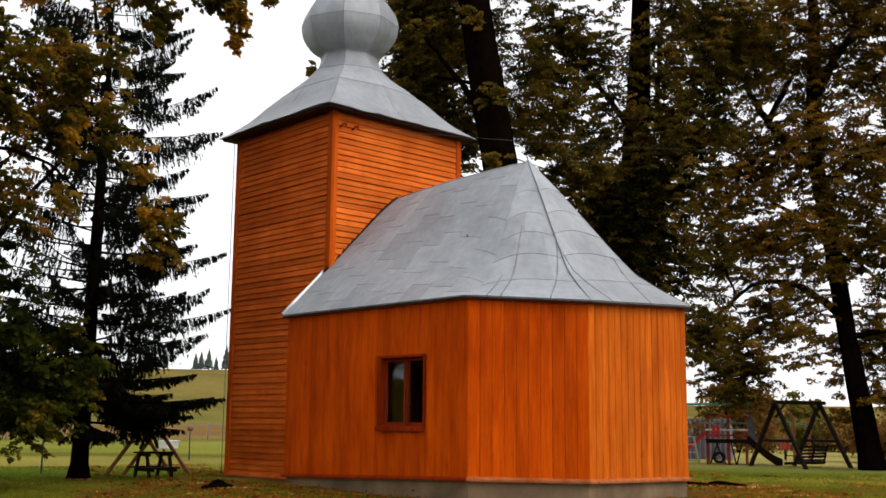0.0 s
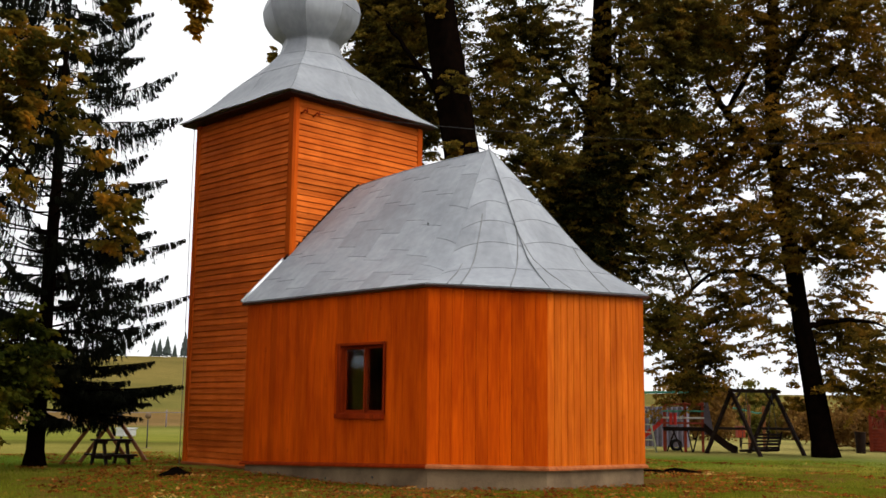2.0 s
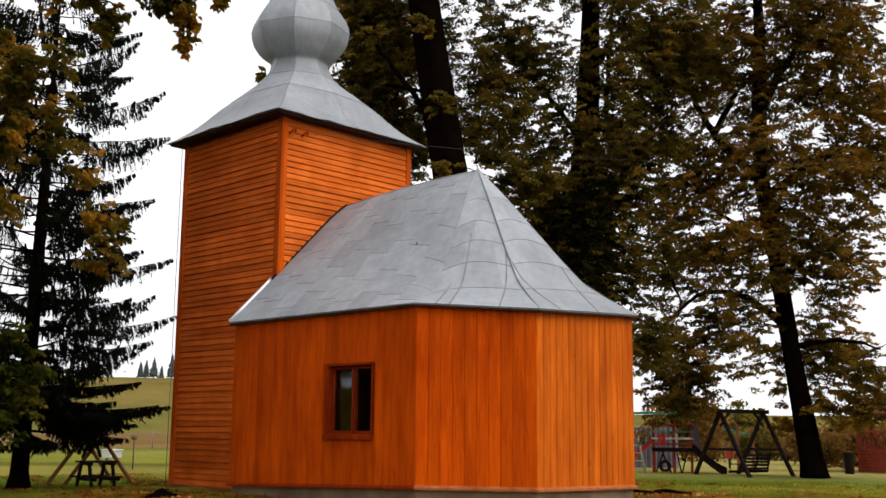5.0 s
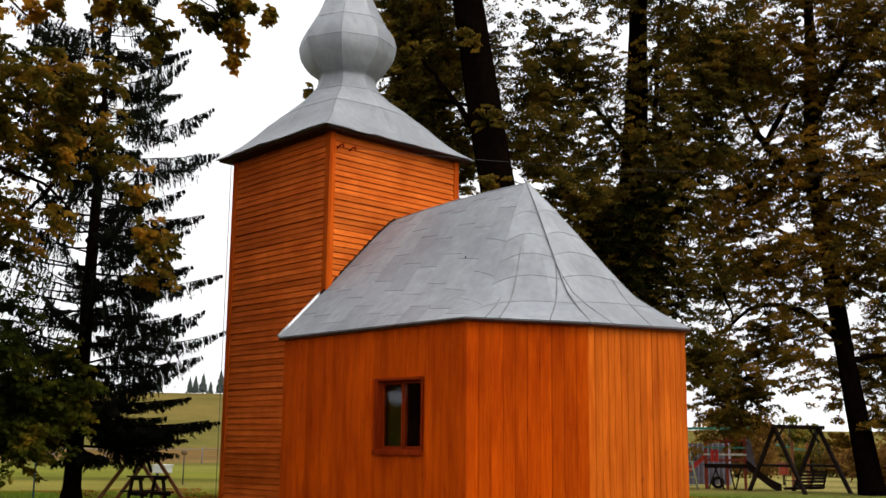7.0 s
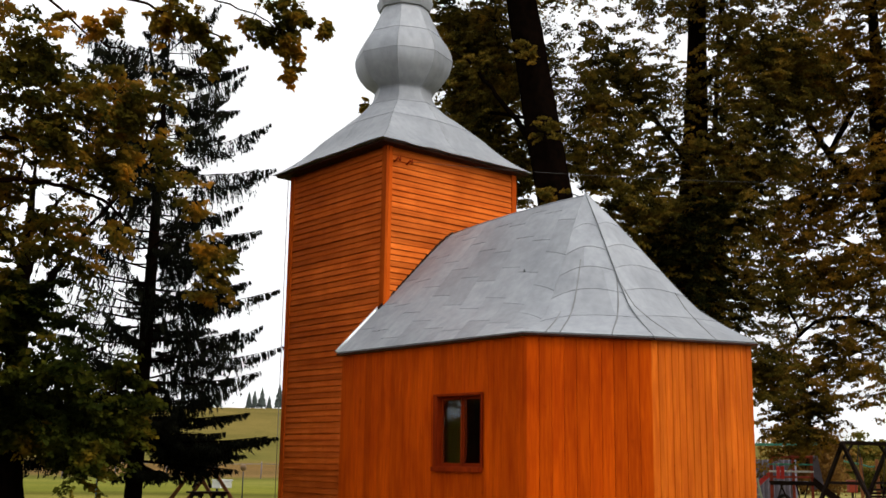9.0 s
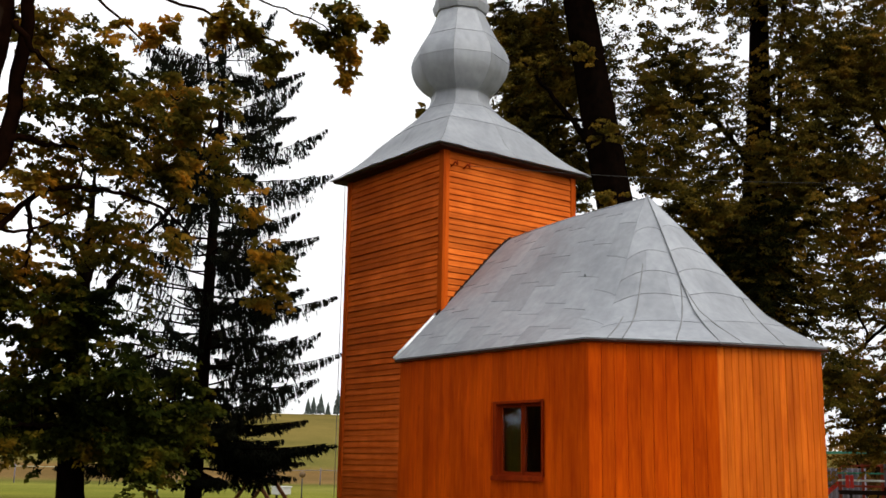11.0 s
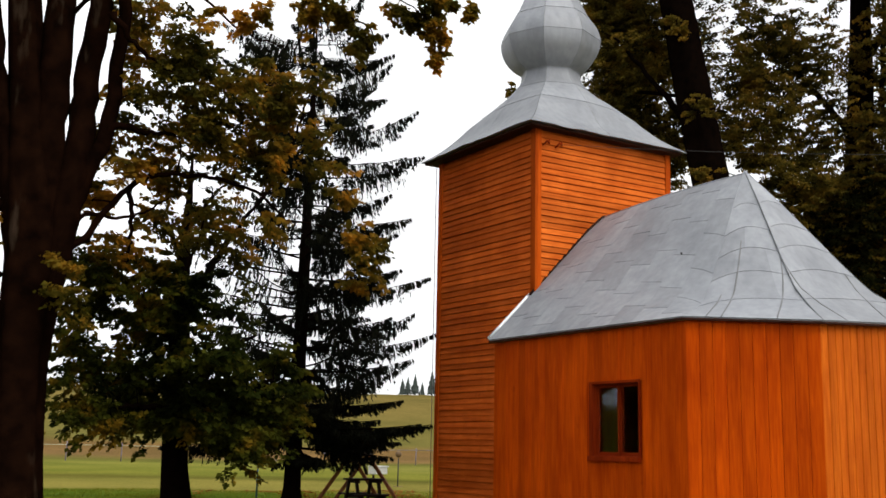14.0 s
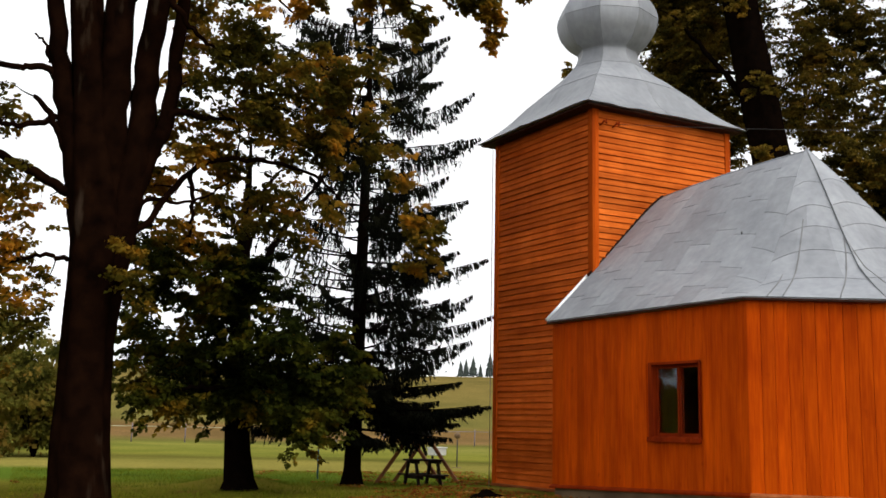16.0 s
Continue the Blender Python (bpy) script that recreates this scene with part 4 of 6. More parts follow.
def frond_leaves(name, fronds, twigs, per, size, mat, seed, tumble=0.38):
    """One mesh of folded leaves set along the twigs of every frond."""
    r = np.random.default_rng(seed)
    m = twigs * per
    F_ = len(fronds)
    n = F_ * m
    foot = np.repeat(np.array([tuple(f[0]) for f in fronds]), m, axis=0)
    yaw0, pit0, L0 = (np.repeat(np.array([f[k] for f in fronds]), m) for k in (1, 2, 3))
    tw = np.tile(np.repeat(np.arange(twigs), per), F_)
    u = (np.tile(np.tile(np.arange(per), twigs), F_) + r.uniform(0.1, 0.9, n)) / per
    side = np.where(tw % 2 == 0, 1.0, -1.0)
    main = tw == 0
    s0 = np.where(main, 0.0, 0.12 + 0.74 * (tw - 1) / max(1, twigs - 1))
    tl = np.where(main, 1.0, 0.55 * (1.1 - s0))
    ta = np.where(main, 0.0, side * 0.85)
    ax = s0 + tl * u * np.cos(ta)
    ay = tl * u * np.sin(ta)
    dist = np.hypot(ax, ay)
    lx, ly = ax * L0, ay * L0
    lz = (np.sin(pit0) * ax - 0.22 * dist * dist) * L0
    c, s_ = np.cos(yaw0), np.sin(yaw0)
    p = foot + np.stack([c * lx - s_ * ly, s_ * lx + c * ly, lz], 1) + r.normal(0, 0.022, (n, 3))
    ly_ = yaw0 + ta + np.where(r.random(n) < 0.5, 1, -1) * r.uniform(0.2, 1.2, n)
    pitch = r.normal(-0.45, 0.32, n)
    d = np.stack([np.cos(ly_) * np.cos(pitch), np.sin(ly_) * np.cos(pitch), np.sin(pitch)], 1)
    nrm = np.array([0, 0, 1.0]) + r.normal(0, tumble, (n, 3))
    sd = np.cross(d, nrm)
    sd /= np.linalg.norm(sd, axis=1, keepdims=True) + 1e-9
    up = np.cross(sd, d)
    L = size * r.uniform(0.6, 1.25, (n, 1))
    W = L * r.uniform(0.34, 0.47, (n, 1))
    v = np.stack([p, p + d * L * 0.45 + sd * W + up * L * 0.10, p + d * L - up * L * 0.08, p + d * L * 0.45 - sd * W + up * L * 0.10], 1).reshape(-1, 3)
    return big_mesh(name, v, np.arange(n * 4), 4, mat)


def leafy_tree(name, label, at, trunk, radii, limbs, blobs, sprays, twigs, per, size, leaf, seed, bark=BARK, bough=0.5, loose=0.25, wild=0.55, reach=2.6, fine=900, lie=0.16, tumble=0.38, category="tree"):
    """trunk, limbs and blobs are given in world places; at is the foot."""
    at = Vector(at)
    tr = thing(name, at, label, category)
    loc = lambda p: Vector(p) - at
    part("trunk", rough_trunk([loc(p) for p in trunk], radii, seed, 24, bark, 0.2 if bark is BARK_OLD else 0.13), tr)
    r = random.Random(seed + 5)
    tp = [loc(p) for p in trunk]
    ends = [(a.lerp(b, k / 9), 0.05) for a, b in zip(tp[len(tp) // 2:], tp[len(tp) // 2 + 1:]) for k in range(9)]
    wood_list = []
    for pts, r0, r1 in limbs:
        q = [loc(p) for p in pts]
        if len(q) == 3:
            q = bezier(*q, n=14)
        else:
            q = smooth_line(q, 6)
        q = [p + Vector((r.uniform(-1, 1), r.uniform(-1, 1), r.uniform(-1, 1))) * 0.035 * (0 < i < len(q) - 1) for i, p in enumerate(q)]
        n = len(q)
        rr = [r0 + (r1 - r0) * k / (n - 1) for k in range(n)]
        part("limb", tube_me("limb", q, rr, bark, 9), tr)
        ends += [(p, s) for p, s in zip(q, rr)]
    axis = loc(trunk[len(trunk) // 2])
    fr = crown_fronds([(*loc(b[:3]), *b[3:]) for b in blobs], axis, sprays, seed, bough, loose=loose, wild=wild, lie=lie)
    # twigs grow outwards: each frond joins the nearest wood that is there already
    picked = fr[:: max(1, len(fr) // fine)]
    arr = np.array([tuple(e[0]) for e in ends])
    gap = [float(np.min(np.linalg.norm(arr - np.array(tuple(f[0])), axis=1))) for f in picked]
    nodes = np.zeros((len(ends) + 2 * len(picked), 3))
    nodes[:len(ends)] = arr
    thick = [s for _, s in ends]
    for _, k in sorted(zip(gap, range(len(picked)))):
        foot, yaw, pit, L = picked[k]
        tip = foot + Vector((math.cos(yaw), math.sin(yaw), math.sin(pit))) * L * 0.8
        wood_list.append(([foot, foot.lerp(tip, 0.5) + Vector((0, 0, 0.02)), tip], [0.008, 0.005, 0.002]))
        n = len(thick)
        d = nodes[:n] - np.array(tuple(foot))
        m = int(np.argmin(np.linalg.norm(d, axis=1) + np.maximum(0, d[:, 2]) * 0.6))
        a = Vector(nodes[m])
        if (foot - a).length > reach:
            continue
        mid = a.lerp(foot, 0.5) + Vector((r.uniform(-1, 1), r.uniform(-1, 1), r.uniform(-0.2, 1))) * 0.16 * (foot - a).length
        r0 = min(thick[m] * 0.75, 0.012 + 0.010 * (foot - a).length)
        wood_list.append((bezier(a, mid, foot, 6), [r0 * (1 - 0.1 * i) for i in range(6)]))
        nodes[n], nodes[n + 1] = tuple(a.lerp(foot, 0.5) * 0.5 + mid * 0.5), tuple(foot)
        thick += [max(0.008, r0 * 0.75), max(0.007, r0 * 0.5)]
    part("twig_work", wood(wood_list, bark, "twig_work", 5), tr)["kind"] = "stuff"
    part("crown", frond_leaves("crown", fr, twigs, per, size, leaf, seed, tumble), tr)["kind"] = "stuff"
    return tr


def spruce(name, label, at, height, reach, seed):
    """A spruce: slender rising branches with side shoots, all hung with needled twigs."""
    at = Vector(at)
    tr = thing(name, at, label, "tree")
    r = random.Random(seed)
    g = np.random.default_rng(seed)
    part("trunk", rough_trunk([Vector((0, 0, -0.1)), Vector((0, 0, 0.15)), Vector((0, 0, 0.45))] + [Vector((0.02 * k, 0, height * k / 8)) for k in range(1, 9)], [0.38, 0.26, 0.20, 0.18, 0.17, 0.155, 0.135, 0.11, 0.085, 0.055, 0.015], seed, 12, amp=0.06), tr)
    limbs, segs = [], []

    def fringe(q, L, start, gap, hang, thin, wild):
        """Hanging twigs along a shoot, dying out towards its tip."""
        n = len(q) - 1
        s = start * L
        while s < L * 0.995:
            t = s / L
            i = min(n - 1, int(t * n))
            p = q[i].lerp(q[i + 1], t * n - i)
            h = hang * r.uniform(0.45, 1.15) * min(1.0, ((1.02 - t) * thin) ** 1.3) + 0.04
            e = p + Vector((r.uniform(-wild, wild), r.uniform(-wild, wild), -1)) * h + (q[i + 1] - q[i]).normalized() * 0.25 * h
            segs.append((tuple(p), tuple(e)))
            s += gap * r.uniform(0.5, 1.5)

    z = 1.5
    while z < height - 0.2:
        f = z / height
        low = z < 2.7
        n_b = 7 if low else r.choice((6, 7, 7)) if z < 5.6 else r.choice((4, 5, 5, 6))
        a0 = r.uniform(0, 2 * math.pi)
        for k in range(n_b):
            a = a0 + 2 * math.pi * k / n_b + r.uniform(-0.45, 0.45)
            L = reach * (1 - 0.30 * f * f) * (r.uniform(0.65, 1.25) if low else r.uniform(0.6, 1.12))
            d = Vector((math.cos(a), math.sin(a), 0))
            side = Vector((-d.y, d.x, 0))
            s0 = Vector((0.16 * f, 0, z + (r.uniform(-0.2, 0.3) if low else r.uniform(-0.12, 0.12))))
            rise = r.uniform(-0.12, 0.12) if low else 0.14 + 0.14 * f + r.uniform(-0.07, 0.10)
            sag = r.uniform(0.0, 0.12) if low else r.uniform(0.05, 0.12)
            tip = s0 + d * L + side * r.uniform(-0.25, 0.25) + Vector((0, 0, L * rise))
            mid = s0 + d * L * 0.55 + Vector((0, 0, L * (rise * 0.45 - sag)))
            q = bezier(s0, mid, tip, 9)
            limbs.append((q, [0.034 * (1.1 - f * 0.6) * (1 - 0.115 * i) for i in range(9)]))
            bare = r.random() < (0.8 if d.x * -0.857 + d.y * 0.517 > 0.25 and 2.7 < z < 7.2 else 0.0)
            hang = (r.uniform(0.25, 0.6) if low else r.uniform(0.26, 0.48) if z < 5.0 else r.uniform(0.40, 0.68)) * (0.75 if f > 0.8 else 1.0)
            fringe(q, L, 0.25, 0.16 if bare else (0.03 if low else 0.044 if z < 6.2 else 0.042), hang, 1.5 if low else 3.2, 0.8 if low else 0.16)
            # side shoots
            t = 0.25 + r.uniform(0, 0.1)
            sgn = r.choice((-1, 1))
            while t < 0.9:
                i = min(7, int(t * 8))
                p = q[i].lerp(q[i + 1], t * 8 - i)
                l2 = (1.0 - t) * L * r.uniform(0.28, 0.5)
                e = p + side * sgn * l2 * 0.75 + d * l2 * r.uniform(0.5, 0.9) + Vector((0, 0, l2 * (rise * 0.6 - r.uniform(-0.1, 0.4))))
                q2 = bezier(p, p.lerp(e, 0.5) + Vector((0, 0, 0.04 * l2)), e, 4)
                limbs.append((q2, [0.010, 0.008, 0.005, 0.003]))
                fringe(q2, l2, 0.1, 0.18 if bare else (0.03 if low else 0.052 if z < 6.2 else 0.055), hang * 0.8 * min(1.0, (1 - t) * 2.2), 1.3, 0.8 if low else 0.2)
                sgn = -sgn
                t += r.uniform(0.05, 0.10) * (1.6 if bare else 1.0)
        if low and z > 2.15:
            z = 2.7
        else:
            z += r.uniform(0.16, 0.22) if low else r.uniform(0.36, 0.5) if z < 5.6 else r.uniform(0.38, 0.58)
    part("branch_work", wood(limbs, BARK, "branch_work", 5), tr)["kind"] = "stuff"
    # needles: short slivers set round every hanging twig
    A, B = np.array([q[0] for q in segs]), np.array([q[1] for q in segs])
    per = 18
    n = len(A) * per
    t = g.uniform(0, 1, n)[:, None]
    P0 = np.repeat(A, per, 0) * (1 - t) + np.repeat(B, per, 0) * t
    dirs = np.repeat(B - A, per, 0)
    dirs /= np.linalg.norm(dirs, axis=1, keepdims=True) + 1e-9
    nd = dirs * 1.2 + g.normal(0, 0.42, (n, 3))
    nd /= np.linalg.norm(nd, axis=1, keepdims=True)
    nd *= g.uniform(0.05, 0.11, (n, 1))
    ns = np.cross(nd, g.normal(0, 1, (n, 3)))
    ns /= np.linalg.norm(ns, axis=1, keepdims=True) + 1e-9
    ns *= 0.016
    V = np.stack([P0 - ns, P0 + nd, P0 + ns], 1).reshape(-1, 3)
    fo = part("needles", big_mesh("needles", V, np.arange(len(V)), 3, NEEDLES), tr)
    fo["kind"] = "stuff"
    return tr


spruce("spruce_tree", "dark spruce with drooping fringed branches beside the chapel", (-1.62, 11.0, -0.5), 11.5, 3.15, 3)

old_maple_limbs_a = [([(-8.60, 7.29, 3.65), (-8.94, 7.35, 5.67), (-9.24, 7.40, 7.21), (-9.46, 7.73, 9.22)], 0.24, 0.14),
    ([(-8.36, 7.24, 3.97), (-8.34, 7.24, 6.26), (-8.29, 7.23, 7.98), (-8.21, 7.72, 10.19)], 0.35, 0.24),
    ([(-8.20, 7.21, 3.37), (-7.84, 7.13, 5.67), (-7.76, 7.11, 7.39), (-7.74, 6.49, 9.15)], 0.30, 0.19),
    ([(-8.05, 7.18, 4.61), (-7.46, 7.04, 6.18), (-7.26, 6.99, 7.78), (-7.41, 6.21, 9.33)], 0.17, 0.11),
    ([(-9.18, 7.39, 6.90), (-9.50, 7.43, 7.15), (-9.97, 7.49, 7.12), (-10.61, 7.55, 7.09)], 0.07, 0.05),
    ([(-9.02, 7.36, 5.66), (-9.30, 7.40, 6.36), (-9.65, 7.45, 6.62)], 0.09, 0.04)]
old_maple_limbs_b = [([(-9.25, 7.40, 6.31), (-9.61, 7.45, 6.11), (-10.02, 7.50, 6.08), (-10.53, 7.55, 6.20)], 0.06, 0.04),
    ([(-8.89, 7.34, 4.90), (-9.55, 7.44, 5.25), (-10.12, 7.51, 5.52), (-10.77, 7.57, 5.76)], 0.1, 0.07),
    ([(-9.43, 7.42, 7.28), (-9.50, 7.43, 7.70), (-9.71, 7.46, 7.77)], 0.035, 0.015),
    ([(-7.90, 7.14, 4.30), (-7.59, 7.13, 4.52), (-6.87, 7.06, 5.54), (-5.89, 6.87, 5.85), (-4.68, 6.52, 5.64), (-4.01, 6.55, 5.18)], 0.075, 0.02),
    ([(-7.46, 7.04, 6.18), (-7.26, 6.85, 6.54), (-6.66, 6.96, 6.56), (-6.12, 6.97, 6.60)], 0.085, 0.03),
    ([(-7.85, 7.14, 4.70), (-7.52, 7.12, 4.93), (-6.81, 7.14, 4.98), (-6.12, 7.09, 5.43)], 0.05, 0.015)]
old_maple_limbs_c = [([(-8.22, 7.42, 8.49), (-7.30, 5.60, 9.30), (-6.76, 4.88, 8.71), (-6.03, 4.26, 7.86), (-5.22, 3.71, 7.48)], 0.045, 0.008),
    ([(-8.20, 7.50, 9.60), (-6.90, 5.30, 9.50), (-6.06, 4.32, 8.78), (-5.23, 3.32, 8.23), (-4.40, 2.87, 7.87), (-4.16, 2.80, 7.56)], 0.045, 0.008),
    ([(-6.06, 4.32, 8.90), (-5.11, 3.17, 8.60), (-4.13, 2.61, 8.34), (-3.53, 2.31, 7.99), (-3.33, 2.30, 7.44)], 0.022, 0.006),
    ([(-7.60, 6.30, 8.48), (-7.15, 6.50, 7.90), (-6.43, 6.57, 7.70)], 0.07, 0.02),
    ([(-6.87, 7.06, 5.54), (-6.67, 7.36, 4.66), (-6.71, 7.48, 4.20)], 0.05, 0.02),
    ([(-5.60, 7.41, 4.14), (-5.32, 7.12, 5.22), (-5.34, 7.02, 5.75)], 0.03, 0.012),
    ([(-8.88, 7.34, 3.73), (-9.45, 7.43, 3.89), (-9.91, 7.99, 3.62)], 0.05, 0.02)]
old_maple_boughs_a = [(-6.57, 6.36, 8.64, 0.62, 0.42, 1.0),
    (-6.86, 7.88, 8.74, 0.44, 0.44, 0.7),
    (-5.91, 7.25, 8.17, 0.98, 0.44, 0.9),
    (-6.45, 6.78, 7.37, 0.94, 0.52, 1.1),
    (-5.33, 6.54, 7.41, 0.96, 0.59, 1.1),
    (-4.64, 6.02, 7.4, 0.53, 0.74, 0.7),
    (-4.0, 5.92, 7.84, 0.49, 0.54, 0.7),
    (-4.55, 6.72, 6.92, 0.98, 0.6, 1.1),
    (-4.06, 5.18, 6.43, 0.41, 0.62, 0.6),
    (-5.68, 6.06, 6.46, 0.72, 0.41, 0.9),
    (-4.08, 6.64, 6.31, 0.77, 0.38, 0.9),
    (-5.04, 6.53, 6.02, 0.64, 0.32, 0.8),
    (-6.27, 7.84, 6.44, 0.65, 0.44, 1.0),
    (-7.09, 7.05, 5.71, 0.41, 0.41, 1.0)]
old_maple_boughs_b = [(-7.13, 7.98, 5.46, 0.27, 0.43, 1.0),
    (-5.94, 7.69, 5.79, 0.76, 0.33, 0.9),
    (-5.25, 6.44, 5.22, 0.84, 0.37, 0.7),
    (-6.05, 8.29, 5.32, 0.66, 0.33, 1.0),
    (-4.62, 7.42, 4.8, 0.66, 0.55, 0.5),
    (-4.63, 5.75, 4.86, 0.41, 0.62, 0.4),
    (-5.91, 6.59, 4.63, 0.51, 0.41, 0.4),
    (-3.04, 5.7, 5.05, 0.43, 0.54, 0.8),
    (-2.48, 6.26, 4.31, 0.42, 0.72, 1.1),
    (-3.42, 5.48, 5.73, 0.42, 0.42, 0.5),
    (-5.72, 7.51, 7.04, 0.53, 0.64, 0.9),
    (-5.46, 7.76, 5.15, 0.43, 0.43, 0.7),
    (-6.86, 8.11, 9.23, 0.66, 0.44, 1),
    (-6.41, 7.97, 8.49, 0.55, 0.44, 0.9),
    (-6.76, 8.40, 7.73, 0.44, 0.44, 0.6),
    (-7.35, 8.01, 6.42, 0.37, 0.53, 0.7),
    (-7.41, 8.20, 5.68, 0.37, 0.48, 0.7),
    (-6.98, 7.56, 4.65, 0.63, 0.42, 0.8),
    (-6.69, 7.27, 6.85, 0.63, 0.42, 0.7)]
old_maple_overhang = [(-4.00, 2.59, 8.07, 0.15, 0.17, 1),
    (-3.78, 2.46, 8.02, 0.28, 0.21, 1),
    (-3.51, 2.27, 8.13, 0.32, 0.19, 1.1),
    (-3.20, 2.06, 8.18, 0.30, 0.13, 1.1),
    (-2.89, 1.89, 8.07, 0.12, 0.08, 1.6),
    (-3.63, 2.41, 7.82, 0.21, 0.11, 1),
    (-3.45, 2.31, 7.73, 0.21, 0.15, 1.1),
    (-3.34, 2.29, 7.53, 0.17, 0.15, 1.2),
    (-3.33, 2.33, 7.31, 0.08, 0.11, 1.5),
    (-5.25, 3.37, 8.06, 0.23, 0.15, 0.9),
    (-4.92, 3.19, 7.96, 0.24, 0.17, 1),
    (-4.62, 3.01, 7.87, 0.24, 0.17, 1),
    (-4.36, 2.89, 7.67, 0.17, 0.19, 1),
    (-4.83, 3.08, 8.16, 0.38, 0.09, 0.7),
    (-4.39, 2.96, 7.46, 0.17, 0.09, 0.8),
    (-6.33, 4.04, 8.07, 0.34, 0.13, 0.8),
    (-6.04, 3.92, 7.78, 0.23, 0.21, 0.8),
    (-5.84, 3.73, 8.10, 0.17, 0.19, 0.9),
    (-3.43, 2.15, 8.47, 0.47, 0.13, 0.8),
    (-5.10, 3.19, 8.45, 0.43, 0.13, 0.6)]
old_maple_boughs_c = [(-9.66, 7.46, 4.98, 0.6, 0.7, 0.7),
    (-9.48, 7.83, 3.94, 0.6, 0.7, 0.8),
    (-10.00, 7.50, 6.37, 0.5, 0.4, 0.7),
    (-9.38, 8.02, 2.96, 0.6, 0.4, 0.6),
    (-9.93, 7.49, 3.07, 0.8, 0.7, 0.7),
    (-11.45, 7.61, 5.57, 1.5, 3, 1),
    (-12.74, 7.61, 10.35, 3, 3, 1),
    (-7.72, 7.11, 13.31, 4, 2.2, 1),
    (-9.69, 7.96, 1.94, 0.5, 0.4, 0.4),
    (-7.97, 6.34, 3.50, 0.45, 0.5, 1)]
leafy_tree("old_maple_tree", "huge old many-stemmed maple with rough dark bark and thin yellowing leaves", (-8.41, 7.25, -0.55),
           [(-8.41, 7.25, -0.54), (-8.41, 7.25, -0.16), (-8.44, 7.26, 0.61), (-8.44, 7.26, 1.38), (-8.46, 7.26, 2.36), (-8.44, 7.26, 3.36), (-8.44, 7.26, 4.38), (-8.51, 7.27, 5.19), (-8.64, 7.30, 6.12), (-8.76, 7.32, 7.48), (-8.95, 7.35, 9.19), (-9.12, 7.38, 10.71)], [0.54, 0.49, 0.46, 0.43, 0.42, 0.45, 0.46, 0.40, 0.33, 0.30, 0.27, 0.22],
           old_maple_limbs_a + old_maple_limbs_b + old_maple_limbs_c,
           old_maple_boughs_a + old_maple_boughs_b + old_maple_boughs_c + old_maple_overhang,
           4.2, 4, 7, 0.106, LEAF_MAPLE, 21, BARK_OLD, 0.40, 0.5, 1.0, 1.7, 1000, 0.35, 0.6)

first_lime_limbs_a = [([(10.84, 10.21, 9.99), (9.94, 11.08, 12.01), (8.99, 11.93, 13.49)], 0.12, 0.04),
    ([(10.73, 10.31, 11.46), (9.80, 13.00, 12.30), (7.85, 15.90, 12.60)], 0.07, 0.01)]
first_lime_boughs_a = [(9.93, 12.44, 13.49, 1.5, 2.0, 1),
    (9.74, 12.61, 11.37, 1.2, 1.6, 1),
    (13.30, 10.52, 13.85, 1.9, 2.2, 0.5),
    (13.24, 9.98, 10.98, 1.5, 1.8, 0.7),
    (10.72, 12.78, 15.02, 1.1, 1.2, 1.3),
    (10.60, 12.89, 12.44, 0.9, 1.0, 1.3),
    (11.90, 13.05, 13.99, 0.9, 1.2, 1.0),
    (13.26, 9.05, 8.93, 1.2, 1.2, 1),
    (11.32, 12.53, 10.14, 0.8, 1.2, 1),
    (12.06, 12.51, 13.25, 1.2, 2.0, 0.5),
    (10.10, 9.53, 10.87, 0.45, 0.3, 1),
    (9.81, 9.82, 13.31, 0.4, 0.4, 1),
    (10.25, 9.38, 8.83, 0.4, 0.2, 1),
    (8.88, 12.68, 14.82, 1.0, 1.2, 1),
    (13.28, 10.58, 10.02, 0.49, 0.45, 1.3),
    (12.57, 12.71, 10.82, 0.53, 1.13, 1.3),
    (10.32, 13.18, 15.09, 1.13, 1.13, 1.2),
    (10.83, 13.35, 12.89, 0.94, 1.13, 1.2),
    (11.37, 12.68, 14.00, 0.84, 1.13, 1),
    (13.69, 11.64, 11.38, 0.75, 1.03, 1.1),
    (14.01, 11.02, 12.95, 0.94, 1.13, 1),
    (11.77, 13.26, 11.48, 0.77, 1.16, 1.1),
    (12.34, 13.85, 11.10, 0.94, 0.84, 1.1)]
first_lime_boughs_b = [(11.26, 11.19, 17.84, 3.5, 2.0, 1),
    (8.02, 15.90, 12.52, 0.22, 0.04, 1.5)]
leafy_tree("lime_tree", "tall old lime with dark leaning trunk and olive-brown leaves", (11.50, 9.52, -0.5),
           [(11.50, 9.52, 0.74), (11.39, 9.64, 5.17), (11.19, 9.85, 7.28), (10.96, 10.08, 9.26), (10.73, 10.31, 11.46), (10.42, 10.62, 14.27), (10.10, 10.92, 16.96)], [0.65, 0.6, 0.58, 0.55, 0.52, 0.48, 0.4],
           first_lime_limbs_a,
           first_lime_boughs_a + first_lime_boughs_b,
           2.0, 6, 8, 0.094, LEAF_LIME, 31, BARK, 0.62, 1.5, 1.0, 2.4, 1200, 0.45, 0.9)

